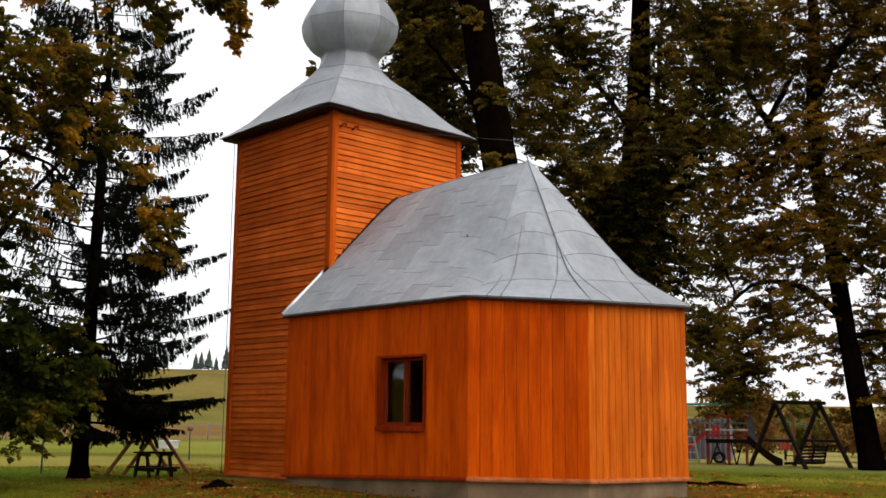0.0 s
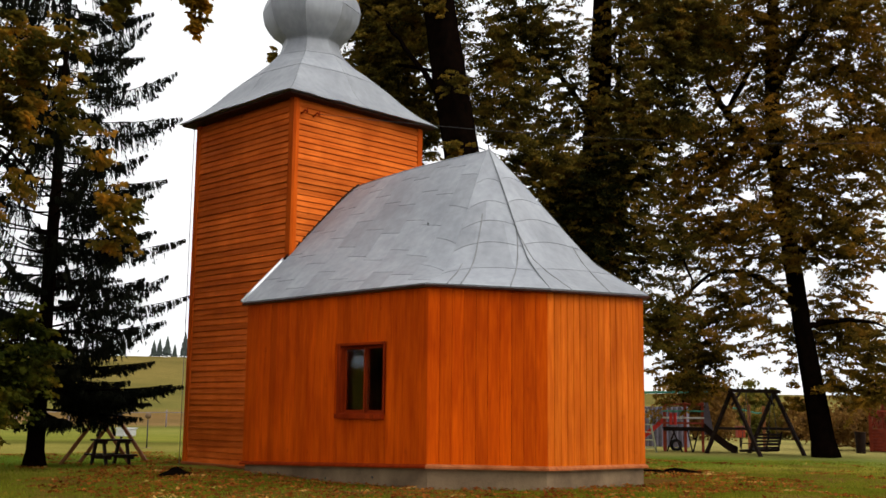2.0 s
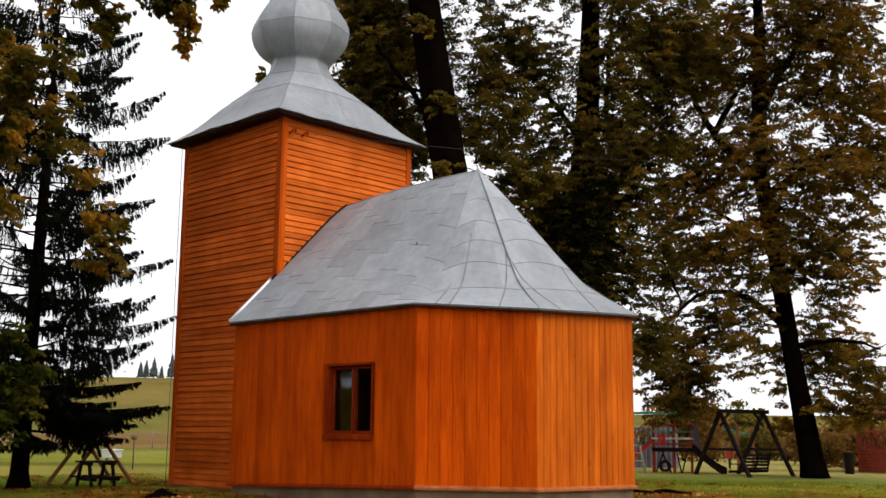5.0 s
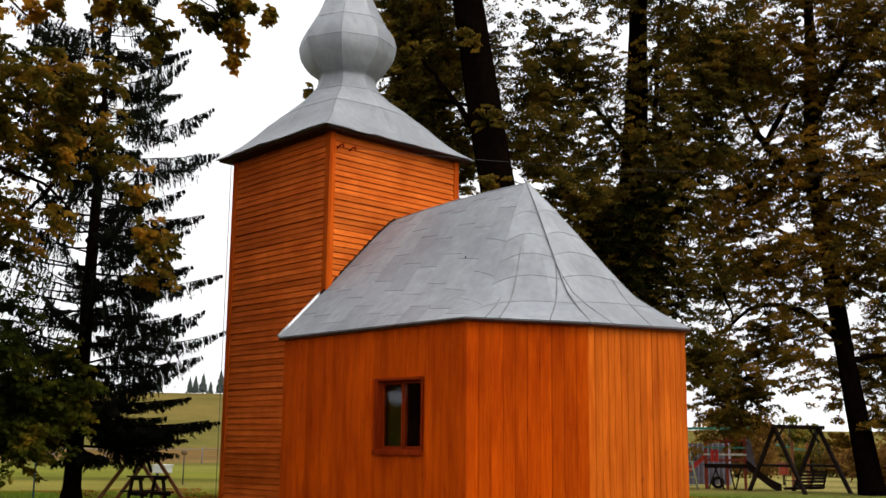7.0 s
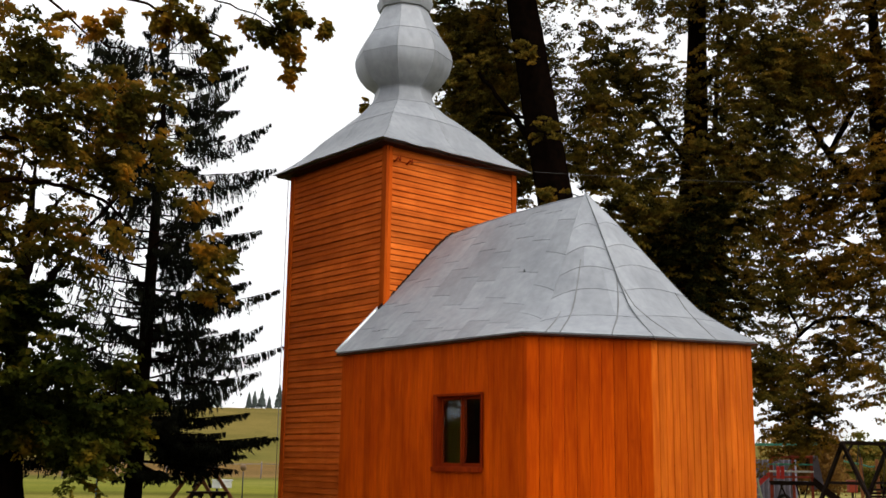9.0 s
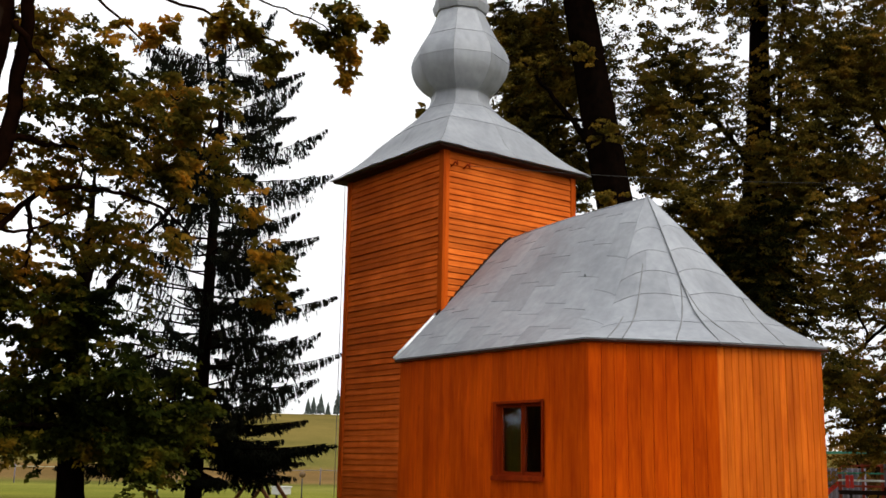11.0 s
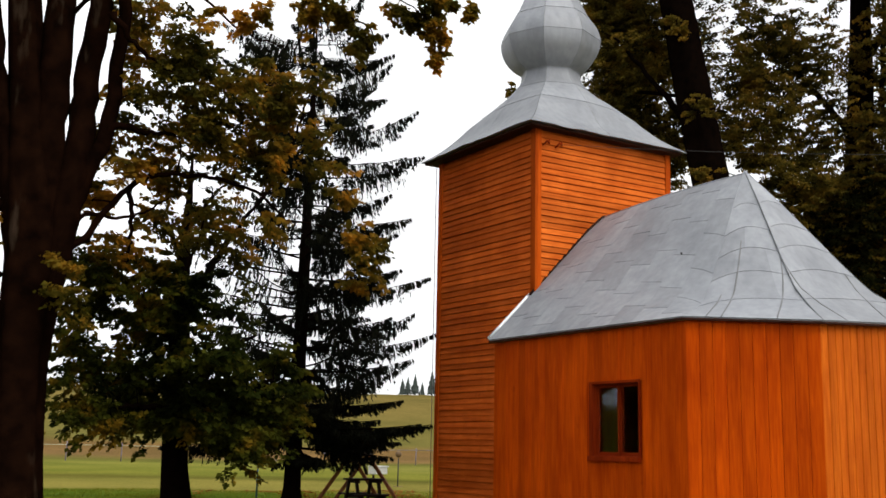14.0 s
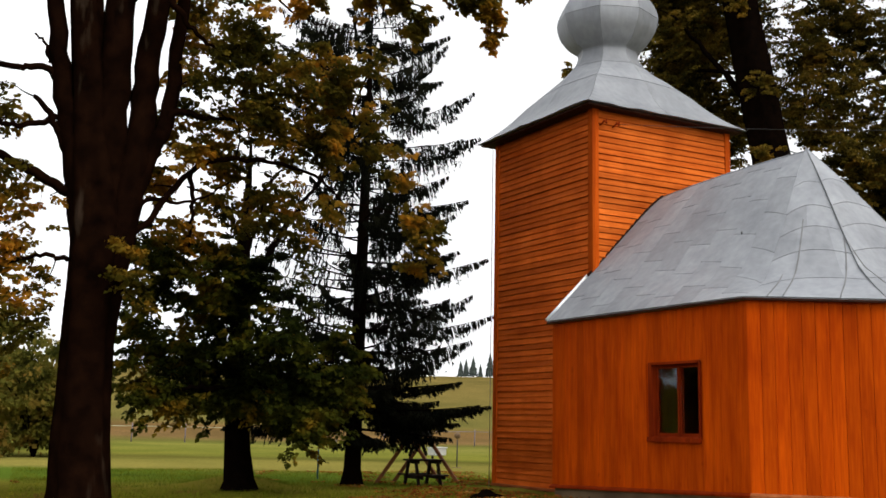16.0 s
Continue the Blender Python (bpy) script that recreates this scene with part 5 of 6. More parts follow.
second_lime_limbs_a = [([(15.96, 8.89, 6.86), (15.25, 9.79, 7.45), (14.78, 10.35, 8.81)], 0.14, 0.04),
    ([(16.05, 8.78, 8.77), (16.85, 7.68, 9.88), (17.57, 6.61, 10.21)], 0.12, 0.03),
    ([(16.15, 8.65, 10.51), (15.41, 9.59, 12.34), (14.80, 10.32, 13.58)], 0.13, 0.04),
    ([(16.23, 8.54, 12.88), (16.80, 7.75, 14.42), (17.35, 6.95, 15.96)], 0.13, 0.05),
    ([(15.93, 8.93, 6.10), (16.81, 7.74, 6.83), (17.52, 6.70, 6.61), (17.88, 6.14, 5.11)], 0.12, 0.03),
    ([(16.54, 8.12, 10.68), (16.65, 7.96, 13.24), (16.77, 7.79, 16.46)], 0.09, 0.06)]
second_lime_boughs_a = [(15.63, 8.66, 7.74, 1.4, 2.2, 1.9),
    (15.26, 9.77, 8.80, 1.3, 1.4, 1.5),
    (15.17, 9.89, 12.95, 1.7, 2.2, 1),
    (16.41, 7.61, 9.22, 1.6, 1.6, 1.4),
    (16.99, 7.49, 12.21, 1.9, 2.4, 1.15),
    (15.72, 8.54, 5.86, 1.2, 1.4, 1.9),
    (17.22, 7.15, 6.44, 1.5, 1.4, 0.9),
    (17.92, 6.06, 13.87, 1.6, 2.0, 1.35),
    (17.02, 7.44, 14.80, 1.2, 1.0, 1.0),
    (16.67, 7.93, 4.41, 1.2, 1.0, 1),
    (16.50, 8.17, 17.32, 3.2, 2.2, 1),
    (17.28, 7.06, 3.66, 1.1, 0.9, 1),
    (15.51, 9.46, 10.55, 1.2, 1.0, 0.9),
    (16.29, 7.78, 7.71, 1.2, 1.0, 1),
    (16.00, 7.61, 10.80, 1.31, 1.13, 0.9),
    (17.08, 6.56, 10.54, 1.13, 1.13, 0.8)]
dense_lime = leafy_tree("lime_tree", "tall dense lime with dark olive and rusty leaves behind the chapel", (15.81, 9.09, -0.5),
           [(15.81, 9.08, -0.50), (15.85, 9.04, 3.31), (15.91, 8.96, 6.10), (16.01, 8.83, 8.39), (16.19, 8.59, 11.30), (16.26, 8.50, 13.68), (16.34, 8.39, 17.75)], [0.5, 0.46, 0.45, 0.42, 0.38, 0.33, 0.25],
           second_lime_limbs_a,
           second_lime_boughs_a,
           2.0, 6, 8, 0.094, LEAF_LIME, 41, BARK, 0.62, 1.5, 1.0, 2.4, 1200, 0.45, 0.9)

# shoots round the trunk, with the shade among them painted into their leaves
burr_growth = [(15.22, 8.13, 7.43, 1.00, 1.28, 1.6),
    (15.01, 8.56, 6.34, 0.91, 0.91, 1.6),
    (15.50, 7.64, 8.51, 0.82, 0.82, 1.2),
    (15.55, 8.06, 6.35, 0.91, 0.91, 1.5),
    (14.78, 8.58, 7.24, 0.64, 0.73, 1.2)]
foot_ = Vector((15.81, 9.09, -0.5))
part("burr_growth", frond_leaves("burr_growth", crown_fronds([(*(Vector(b[:3]) - foot_), *b[3:]) for b in burr_growth], (0, 0, 6), 3.0, 47, 0.5, wild=1.2, lie=0.4), 6, 8, 0.11, LEAF_SHADE, 47, 0.8), dense_lime, "dense green shoots round the trunk, darkened for the deep shade there")["kind"] = "stuff"

third_lime_limbs_a = [([(21.25, 4.25, 4.51), (20.69, 5.31, 5.48), (19.96, 6.56, 5.71), (19.26, 7.69, 4.58)], 0.16, 0.03),
    ([(21.14, 4.46, 6.97), (20.56, 5.53, 8.19), (19.92, 6.63, 8.85)], 0.12, 0.03),
    ([(20.98, 4.77, 9.51), (20.34, 5.92, 10.99), (19.98, 6.53, 12.26), (19.71, 6.98, 13.74)], 0.18, 0.06),
    ([(20.25, 6.08, 11.31), (20.65, 5.38, 12.76), (20.84, 5.03, 13.53)], 0.12, 0.05),
    ([(21.01, 4.71, 8.92), (21.75, 3.23, 10.16), (22.47, 1.62, 10.76)], 0.16, 0.05),
    ([(21.20, 4.34, 6.01), (21.84, 3.03, 7.46), (22.41, 1.75, 8.12)], 0.14, 0.04)]
third_lime_limbs_b = [([(20.98, 4.76, 11.89), (21.52, 3.70, 14.17), (22.09, 2.49, 15.80)], 0.16, 0.05),
    ([(21.31, 4.12, 3.76), (21.92, 2.86, 4.28), (22.45, 1.67, 3.71)], 0.12, 0.03)]
third_lime_boughs_a = [(20.01, 6.48, 14.10, 1.9, 2.4, 1),
    (21.02, 4.69, 13.90, 2.1, 2.6, 1),
    (21.97, 2.75, 13.64, 2.1, 2.6, 1),
    (19.95, 6.59, 10.24, 1.8, 1.8, 1.2),
    (20.51, 4.58, 10.18, 1.8, 1.8, 1),
    (21.90, 2.92, 9.93, 2.0, 2.0, 1),
    (19.99, 6.52, 7.07, 1.7, 1.5, 1.5),
    (20.44, 4.50, 6.89, 1.6, 1.5, 1.3),
    (21.90, 2.91, 6.70, 1.8, 1.8, 1.3),
    (19.45, 7.40, 3.81, 1.6, 1.2, 1.4),
    (19.42, 7.44, 2.10, 1.1, 0.5, 1.2),
    (20.06, 5.61, 4.69, 1.6, 1.1, 1.5),
    (19.63, 7.11, 2.85, 1.1, 0.6, 1.3),
    (23.12, 3.83, 4.00, 1.7, 1.4, 1.3)]
third_lime_boughs_b = [(21.25, 2.05, 1.86, 0.54, 0.50, 1.2),
    (21.32, 1.80, 2.67, 0.90, 0.54, 1),
    (22.16, 2.33, 2.64, 1.5, 1.0, 1),
    (22.40, 1.75, 10.2, 1.7, 3.0, 0.8),
    (21.18, 4.37, 17.98, 4, 2.5, 1),
    (19.19, 7.06, 8.60, 1.3, 1.0, 1.3),
    (20.22, 5.32, 8.50, 1.3, 1.0, 0.9),
    (21.13, 3.60, 8.38, 1.3, 1.0, 0.9),
    (23.43, 5.73, 1.39, 0.40, 0.28, 0.7), (22.56, 5.31, 2.66, 0.47, 0.51, 0.7),
    (23.83, 4.41, 2.18, 0.51, 0.59, 0.8), (22.45, 5.49, 3.69, 0.67, 0.59, 0.8),
    (19.81, 4.82, 2.95, 0.8, 0.6, 0.5),
    (21.43, 2.73, 1.96, 1.0, 0.45, 0.8),
    (18.60, 6.87, 2.02, 1.1, 0.5, 1.2),
    (19.09, 6.08, 2.77, 0.9, 0.7, 1.0),
    (21.67, 2.19, 1.60, 0.9, 0.35, 0.8),
    (21.11, 1.64, 13.94, 1.69, 1.13, 0.9),
    (22.05, 1.09, 12.10, 1.13, 1.13, 0.8),
    (20.41, 2.03, 15.42, 2.25, 0.94, 0.9)]
leafy_tree("lime_tree", "spreading lime with yellow-brown leaves and drooping lower boughs", (21.56, 3.61, -0.5),
           [(21.57, 3.61, -0.52), (21.53, 3.69, 0.12), (21.43, 3.89, 1.92), (21.31, 4.12, 3.76), (21.21, 4.33, 5.64), (21.11, 4.52, 7.55), (20.98, 4.77, 9.51), (20.99, 4.75, 12.09), (21.04, 4.66, 14.71), (21.01, 4.70, 18.04)], [0.46, 0.37, 0.32, 0.29, 0.28, 0.27, 0.26, 0.23, 0.19, 0.12],
           third_lime_limbs_a + third_lime_limbs_b,
           third_lime_boughs_a + third_lime_boughs_b,
           1.6, 6, 8, 0.094, LEAF_GOLD, 51, BARK, 0.62, 1.5, 1.0, 2.4, 1800, 0.45, 0.9)

maple_limbs_a = [([(-4.90, 9.74, 1.52), (-5.68, 9.98, 2.20), (-6.59, 10.23, 2.64)], 0.13, 0.03),
    ([(-4.89, 9.73, 1.75), (-4.04, 9.44, 2.73), (-3.39, 9.18, 3.23)], 0.13, 0.03),
    ([(-4.90, 9.74, 2.94), (-5.66, 9.98, 3.87), (-6.37, 10.17, 4.55)], 0.12, 0.03),
    ([(-4.90, 9.74, 3.18), (-4.36, 9.55, 4.91), (-3.49, 9.22, 6.07)], 0.12, 0.03),
    ([(-4.89, 9.74, 4.76), (-5.29, 9.86, 5.60), (-6.10, 10.10, 5.91)], 0.08, 0.02),
    ([(-3.49, 9.22, 6.07), (-2.85, 8.95, 7.25), (-2.55, 8.81, 8.69)], 0.05, 0.02)]
maple_limbs_b = [([(-4.87, 9.73, 5.13), (-4.74, 9.68, 5.88), (-4.19, 9.49, 6.41)], 0.06, 0.02),
    ([(-5.04, 9.26, 1.51), (-5.74, 8.54, 1.70), (-6.47, 8.33, 1.56)], 0.1, 0.03),
    ([(-5.04, 9.26, 1.62), (-4.50, 8.11, 1.73), (-3.66, 7.56, 2.19)], 0.1, 0.03)]
maple_boughs_a = [(-7.16, 8.77, 4.26, 0.65, 0.43, 0.7),
    (-6.29, 8.72, 4.12, 0.89, 0.5, 1.3),
    (-5.59, 8.03, 3.78, 0.87, 0.55, 1.2),
    (-6.97, 8.44, 3.48, 0.64, 0.43, 0.55),
    (-5.64, 9.2, 3.32, 0.91, 0.46, 1.3),
    (-4.64, 8.05, 3.3, 0.78, 0.56, 0.35),
    (-4.86, 7.65, 2.49, 1.08, 0.54, 0.9),
    (-5.66, 9.7, 2.44, 1.04, 0.58, 1.2),
    (-6.71, 10.06, 2.63, 0.68, 0.4, 0.7),
    (-7.12, 9.06, 1.9, 0.54, 0.32, 0.8),
    (-6.35, 9.04, 1.61, 0.88, 0.49, 1.1),
    (-6.63, 10.01, 1.62, 0.56, 0.22, 0.7),
    (-5.85, 9.54, 1.52, 0.56, 0.2, 0.7)]
maple_boughs_b = [(-4.82, 9.24, 1.66, 1.03, 0.63, 1.9),
    (-4.25, 7.9, 1.65, 0.88, 0.66, 1.9),
    (-3.51, 8.07, 2.36, 0.57, 0.68, 0.6),
    (-3.83, 8.26, 1.15, 0.6, 0.2, 0.3),
    (-3.4, 7.68, 1.68, 0.45, 0.67, 0.5),
    (-7.07, 9.19, 4.55, 0.55, 0.55, 0.35),
    (-7.13, 9.48, 3.35, 0.50, 0.55, 0.4),
    (-7.12, 9.66, 2.47, 0.44, 0.44, 0.8)]
leafy_tree("maple_tree", "broad maple with dense dark green and yellowing foliage", (-4.79, 9.70, -0.5),
           [(-4.78, 9.70, -0.56), (-4.80, 9.70, -0.22), (-4.85, 9.72, 0.36), (-4.88, 9.73, 1.05), (-4.90, 9.74, 1.99), (-4.90, 9.74, 3.18), (-4.91, 9.74, 4.63), (-4.86, 9.72, 6.00), (-4.84, 9.72, 7.26)], [0.46, 0.31, 0.26, 0.24, 0.24, 0.20, 0.14, 0.07, 0.01],
           maple_limbs_a + maple_limbs_b,
           maple_boughs_a + maple_boughs_b,
           6.8, 4, 7, 0.115, LEAF_GREEN, 11, BARK, 0.40, 0.5, 1.0, 1.8, 700, 0.35, 0.6)

# stands out of view, added so the window panes reflect a tree
leafy_tree("reflected_tree", "low olive broadleaf tree out of view, added for the window reflection", (-15.0, 17.5, -0.5),
           [(-15, 17.5, -0.6), (-15, 17.5, 1.5), (-15, 17.5, 2.4), (-15, 17.5, 3.1)], [0.3, 0.2, 0.1, 0.03], [],
           [(-15, 17.5, 1.7, 3.2, 1.6, 1), (-13.5, 17, 1.3, 2.2, 1.4, 1)],
           2.2, 5, 7, 0.2, PALE_LEAF, 12, BARK, 0.8)


# ---- playground, benches, gazebo ----
def local_frame(at, yaw):
    return pose(*at, 0, 0, yaw)


def build(name, at, yaw, label, category, pieces, group=""):
    """A thing from (part name, mesh) pairs in local coordinates; a third entry is the part's label."""
    t = thing(name, (0, 0, 0), label, category, group)
    t.matrix_basis = local_frame(at, yaw)
    for nm, me, *lab in pieces:
        part(nm, me, t, lab[0] if lab else "")
    return t


def plank(a, b, w, h, mat):
    return beam_me("plank", a, b, w, h, mat, 0.008)


# picnic table by the spruce
pt = []
for y in (-0.22, -0.11, 0.0, 0.11, 0.22):
    pt.append(("tabletop_plank", plank((-0.40, y, 0.64), (0.40, y, 0.64), 0.10, 0.04, BROWNWOOD)))
for y in (-0.46, -0.36, 0.36, 0.46):
    pt.append(("seat_plank", plank((-0.42, y, 0.30), (0.42, y, 0.30), 0.095, 0.04, BROWNWOOD)))
for x in (-0.28, 0.28):
    pt += [("leg", plank((x, -0.19, 0.62), (x, -0.40, 0.0), 0.05, 0.10, BROWNWOOD)), ("leg", plank((x, 0.19, 0.62), (x, 0.40, 0.0), 0.05, 0.10, BROWNWOOD)),
           ("crossbar", plank((x + 0.045, -0.50, 0.255), (x + 0.045, 0.50, 0.255), 0.04, 0.09, BROWNWOOD)), ("crossbar", plank((x + 0.045, -0.27, 0.59), (x + 0.045, 0.27, 0.59), 0.04, 0.07, BROWNWOOD))]
build("picnic_table", (-0.05, 10.46, -0.47), -2, "dark brown timber picnic table with fixed benches on the grass", "table", pt)


def swing_frame(name, at, yaw, half, spread, high, mat, label, bench=True, leg_mat=None, thick=0.105):
    """Two A-frames under a top beam along local x, with a slatted bench hung between."""
    leg_mat = leg_mat or mat
    ps = [("top_beam", plank((-half - 0.25, 0, high), (half + 0.25, 0, high), 0.11, 0.13, mat))]
    for x in (-half, half):
        for s in (-1, 1):
            ps.append(("leg", plank((x, 0.0, high - 0.02), (x + 0.0, s * spread, 0.0), thick, thick * 1.15, leg_mat)))
        if bench:
            ps.append(("crossbar", plank((x, -spread * 0.62, high * 0.42), (x, spread * 0.62, high * 0.42), 0.06, 0.09, mat)))
        ps.append(("brace", plank((x, 0, high - 0.5), (x - math.copysign(0.42, x), 0, high - 0.05), 0.06, 0.07, mat)))
    if bench:
        w, cx, dz = 0.62, half * 0.27, -0.26
        for k in range(5):
            ps.append(("seat_slat", plank((cx - w, 0.34 - 0.13 * k, 0.45 + dz + 0.01 * k), (cx + w, 0.34 - 0.13 * k, 0.45 + dz + 0.01 * k), 0.11, 0.03, mat)))
        for k in range(5):
            ps.append(("back_slat", plank((cx - w, -0.27 - 0.035 * k, 0.55 + dz + 0.11 * k), (cx + w, -0.27 - 0.035 * k, 0.55 + dz + 0.11 * k), 0.03, 0.075, mat)))
        for x in (cx - w + 0.06, cx, cx + w - 0.06):
            ps.append(("seat_bearer", plank((x, 0.40, 0.41 + dz), (x, -0.28, 0.45 + dz), 0.05, 0.06, mat)))
            ps.append(("back_bearer", plank((x, -0.25, 0.42 + dz), (x, -0.45, 1.08 + dz), 0.05, 0.05, mat)))
        for x in (cx - w + 0.03, cx + w - 0.03):
            ps.append(("armrest", plank((x, 0.34, 0.68 + dz), (x, -0.36, 0.70 + dz), 0.06, 0.03, mat)))
            for y in (-0.3, 0.3):
                ps.append(("chain", tube_me("chain", [(x, y, 0.45 + dz), (x, 0.0, high - 0.05)], [0.012, 0.012], WIRE, 5)))
    return build(name, at, yaw, label, "swing", ps)


swing_frame("bench_swing", (21.41, 6.07, -0.5), -16, 1.0, 1.3, 2.2, BROWNWOOD, "dark timber bench swing on two A-frames under the lime")
swing_frame("child_swing", (0.36, 11.5, -0.5), 38, 0.5, 0.92, 1.24, BROWNWOOD, "small timber A-frame swing with orange-brown legs", False, ORANGEWOOD, 0.07)

# climbing frame with a slide and a dark ramp
ps = []
for x in (-0.68, 0.05, 0.66):
    for y in (-0.5, 0.5):
        ps.append(("post", plank((x, y, 0), (x, y, 1.80), 0.09, 0.09, REDWOOD)))
for k in range(7):
    ps.append(("deck_plank", plank((-0.66 + 0.22 * k, -0.52, 0.90), (-0.66 + 0.22 * k, 0.52, 0.90), 0.2, 0.05, BROWNWOOD)))
ps.append(("deck_beam", plank((-0.72, -0.56, 0.86), (0.72, -0.56, 0.86), 0.04, 0.14, BROWNWOOD)))
for z, mat in ((1.06, REDWOOD), (1.25, WHITE), (1.49, GREENPAINT), (1.74, REDWOOD)):
    for y in (-0.56, 0.56):
        ps.append(("rail", plank((-0.74, y, z), (0.72, y, z), 0.035, 0.06, mat)))
for x in (-0.50, -0.36):
    ps.append(("panel", box_me("panel", (x, -0.61, 1.0), (x + 0.12, -0.585, 1.42), REDPLASTIC, 0.01), "red plastic panel"))
for x0, x1 in ((-0.62, -0.30), (-0.05, -0.40), (0.30, 0.12), (0.30, 0.52)):
    ps.append(("brace", plank((x0, -0.45, 0.0), (x1, -0.45, 0.86), 0.24, 0.05, BROWNWOOD)))


def slide(x0, x1, z0, z1, y0, y1, mat, lip=0.14):
    pts = [(x0 + (x1 - x0) * t, z1 + (z0 - z1) * (1 - t) ** 1.3) for t in [k / 8 for k in range(9)]]
    bm = bmesh.new()
    rows_ = []
    for x, z in pts:
        rows_.append([bm.verts.new(c) for c in ((x, y0, z + lip), (x, y0 + 0.03, z + lip), (x, y0 + 0.03, z), (x, y1 - 0.03, z), (x, y1 - 0.03, z + lip), (x, y1, z + lip), (x, y1, z - 0.04), (x, y0, z - 0.04))])
    for a, b in zip(rows_, rows_[1:]):
        for k in range(8):
            bm.faces.new((a[k], a[(k + 1) % 8], b[(k + 1) % 8], b[k]))
    bm.faces.new(rows_[0])
    bm.faces.new(rows_[-1][::-1])
    return mesh_bm("slide", bm, mat)


ps.append(("slide", slide(-0.72, -1.75, 1.12, 0.35, -0.3, 0.25, REDPLASTIC, 0.16), "red plastic slide"))
ps.append(("ramp", slide(0.68, 1.85, 0.86, 0.0, -0.55, 0.4, BROWNWOOD, 0.26), "dark climbing ramp"))
bm = bmesh.new()
gb_ = [[bm.verts.new((x, y, z)) for x, z in ((0.60, 0.66), (1.04, 0.70), (0.86, 1.80), (0.64, 1.80))] for y in (-0.42, -0.38)]
bm.faces.new(gb_[0])
bm.faces.new(gb_[1][::-1])
for k in range(4):
    bm.faces.new((gb_[0][k], gb_[0][(k + 1) % 4], gb_[1][(k + 1) % 4], gb_[1][k]))
ps.append(("side_board", mesh_bm("side_board", bm, GREYPLANK), "grey-violet board"))
v, f = [], []
R_, r_ = 0.17, 0.06
for i in range(20):
    for j in range(8):
        a, b = 2 * math.pi * i / 20, 2 * math.pi * j / 8
        v.append(((R_ + r_ * math.cos(b)) * math.cos(a) - 0.3, 0.5 + r_ * math.sin(b), 0.26 + (R_ + r_ * math.cos(b)) * math.sin(a)))
        f.append((i * 8 + j, ((i + 1) % 20) * 8 + j, ((i + 1) % 20) * 8 + (j + 1) % 8, i * 8 + (j + 1) % 8))
ps.append(("tyre", mesh_of("tyre", v, f, BLACK, True), "black rubber tyre"))
build("climbing_frame", (21.63, 8.99, -0.5), -58, "red and green wooden climbing frame with a slide and ramp", "playset", ps)

# rope ladder frame beside it
ps = [("pole", tube_me("pole", [(-0.35, 0, 0), (-0.05, 0, 1.55)], [0.04, 0.035], ROPE)), ("pole", tube_me("pole", [(0.35, 0, 0), (0.05, 0, 1.55)], [0.04, 0.035], ROPE))]
for k in range(5):
    z = 0.2 + 0.27 * k
    w = 0.35 - 0.3 * z / 1.55
    ps.append(("rung", tube_me("rung", [(-w, 0, z), (w, 0, z)], [0.022, 0.022], ROPE, 6)))
build("ladder_frame", (19.90, 9.42, -0.5), -58, "pale rope ladder frame beside the climbing frame", "ladder", ps)

# balance posts with a green bar
ps = [("post", plank((0, 0, 0), (0, 0, 1.75), 0.12, 0.12, ORANGEWOOD)), ("post", plank((0.55, 0, 0), (0.55, 0, 1.7), 0.12, 0.12, ORANGEWOOD)), ("bar", tube_me("bar", [(-0.6, 0, 1.62), (0.0, 0, 1.5), (0.3, 0, 1.42), (0.6, 0, 1.45)], [0.03] * 4, GREENPAINT))]
build("exercise_bar", (25.68, 8.67, -0.48), -58, "two orange timber posts carrying a green bar", "exercise bar", ps)

# gazebo
ps = []
GR = 2.3
for k in range(6):
    a, b = math.radians(60 * k), math.radians(60 * (k + 1))
    p, q = Vector((GR * math.cos(a), GR * math.sin(a), 0)), Vector((GR * math.cos(b), GR * math.sin(b), 0))
    ps.append(("post", plank(p, p + Vector((0, 0, 2.2)), 0.12, 0.12, REDWOOD)))
    ps.append(("eave_beam", plank(p + Vector((0, 0, 2.2)), q + Vector((0, 0, 2.2)), 0.1, 0.14, REDWOOD)))
    if k != 4:
        for j in range(7):
            z = 0.1 + 0.12 * j
            ps.append(("panel_board", plank(p + Vector((0, 0, z)), q + Vector((0, 0, z)), 0.03, 0.115, REDWOOD)))
        ps.append(("handrail", plank(p + Vector((0, 0, 1.55)), q + Vector((0, 0, 1.55)), 0.07, 0.07, REDWOOD)))
        for j in range(6):
            c0, c1 = p.lerp(q, j / 6), p.lerp(q, (j + 1) / 6)
            ps.append(("lattice", plank(c0 + Vector((0, 0, 0.9)), c1 + Vector((0, 0, 1.52)), 0.03, 0.05, REDWOOD)))
            ps.append(("lattice", plank(c1 + Vector((0, 0, 0.9)), c0 + Vector((0, 0, 1.52)), 0.03, 0.05, REDWOOD)))
v, f = [], []
for z, r in ((2.18, GR + 0.28), (2.26, GR + 0.30), (3.0, 1.3), (3.75, 0.12), (3.95, 0.02)):
    v += [(r * math.cos(math.radians(60 * k)), r * math.sin(math.radians(60 * k)), z) for k in range(6)]
for i in range(4):
    for k in range(6):
        f.append((i * 6 + k, i * 6 + (k + 1) % 6, (i + 1) * 6 + (k + 1) % 6, (i + 1) * 6 + k))
f.append((5, 4, 3, 2, 1, 0))
ps.append(("roof", mesh_of("roof", v, f, REDROOF), "faded red gazebo roof"))
build("gazebo", (30.3, 3.55, -0.48), 12, "red-stained timber gazebo with lattice rails and red roof", "gazebo", ps)

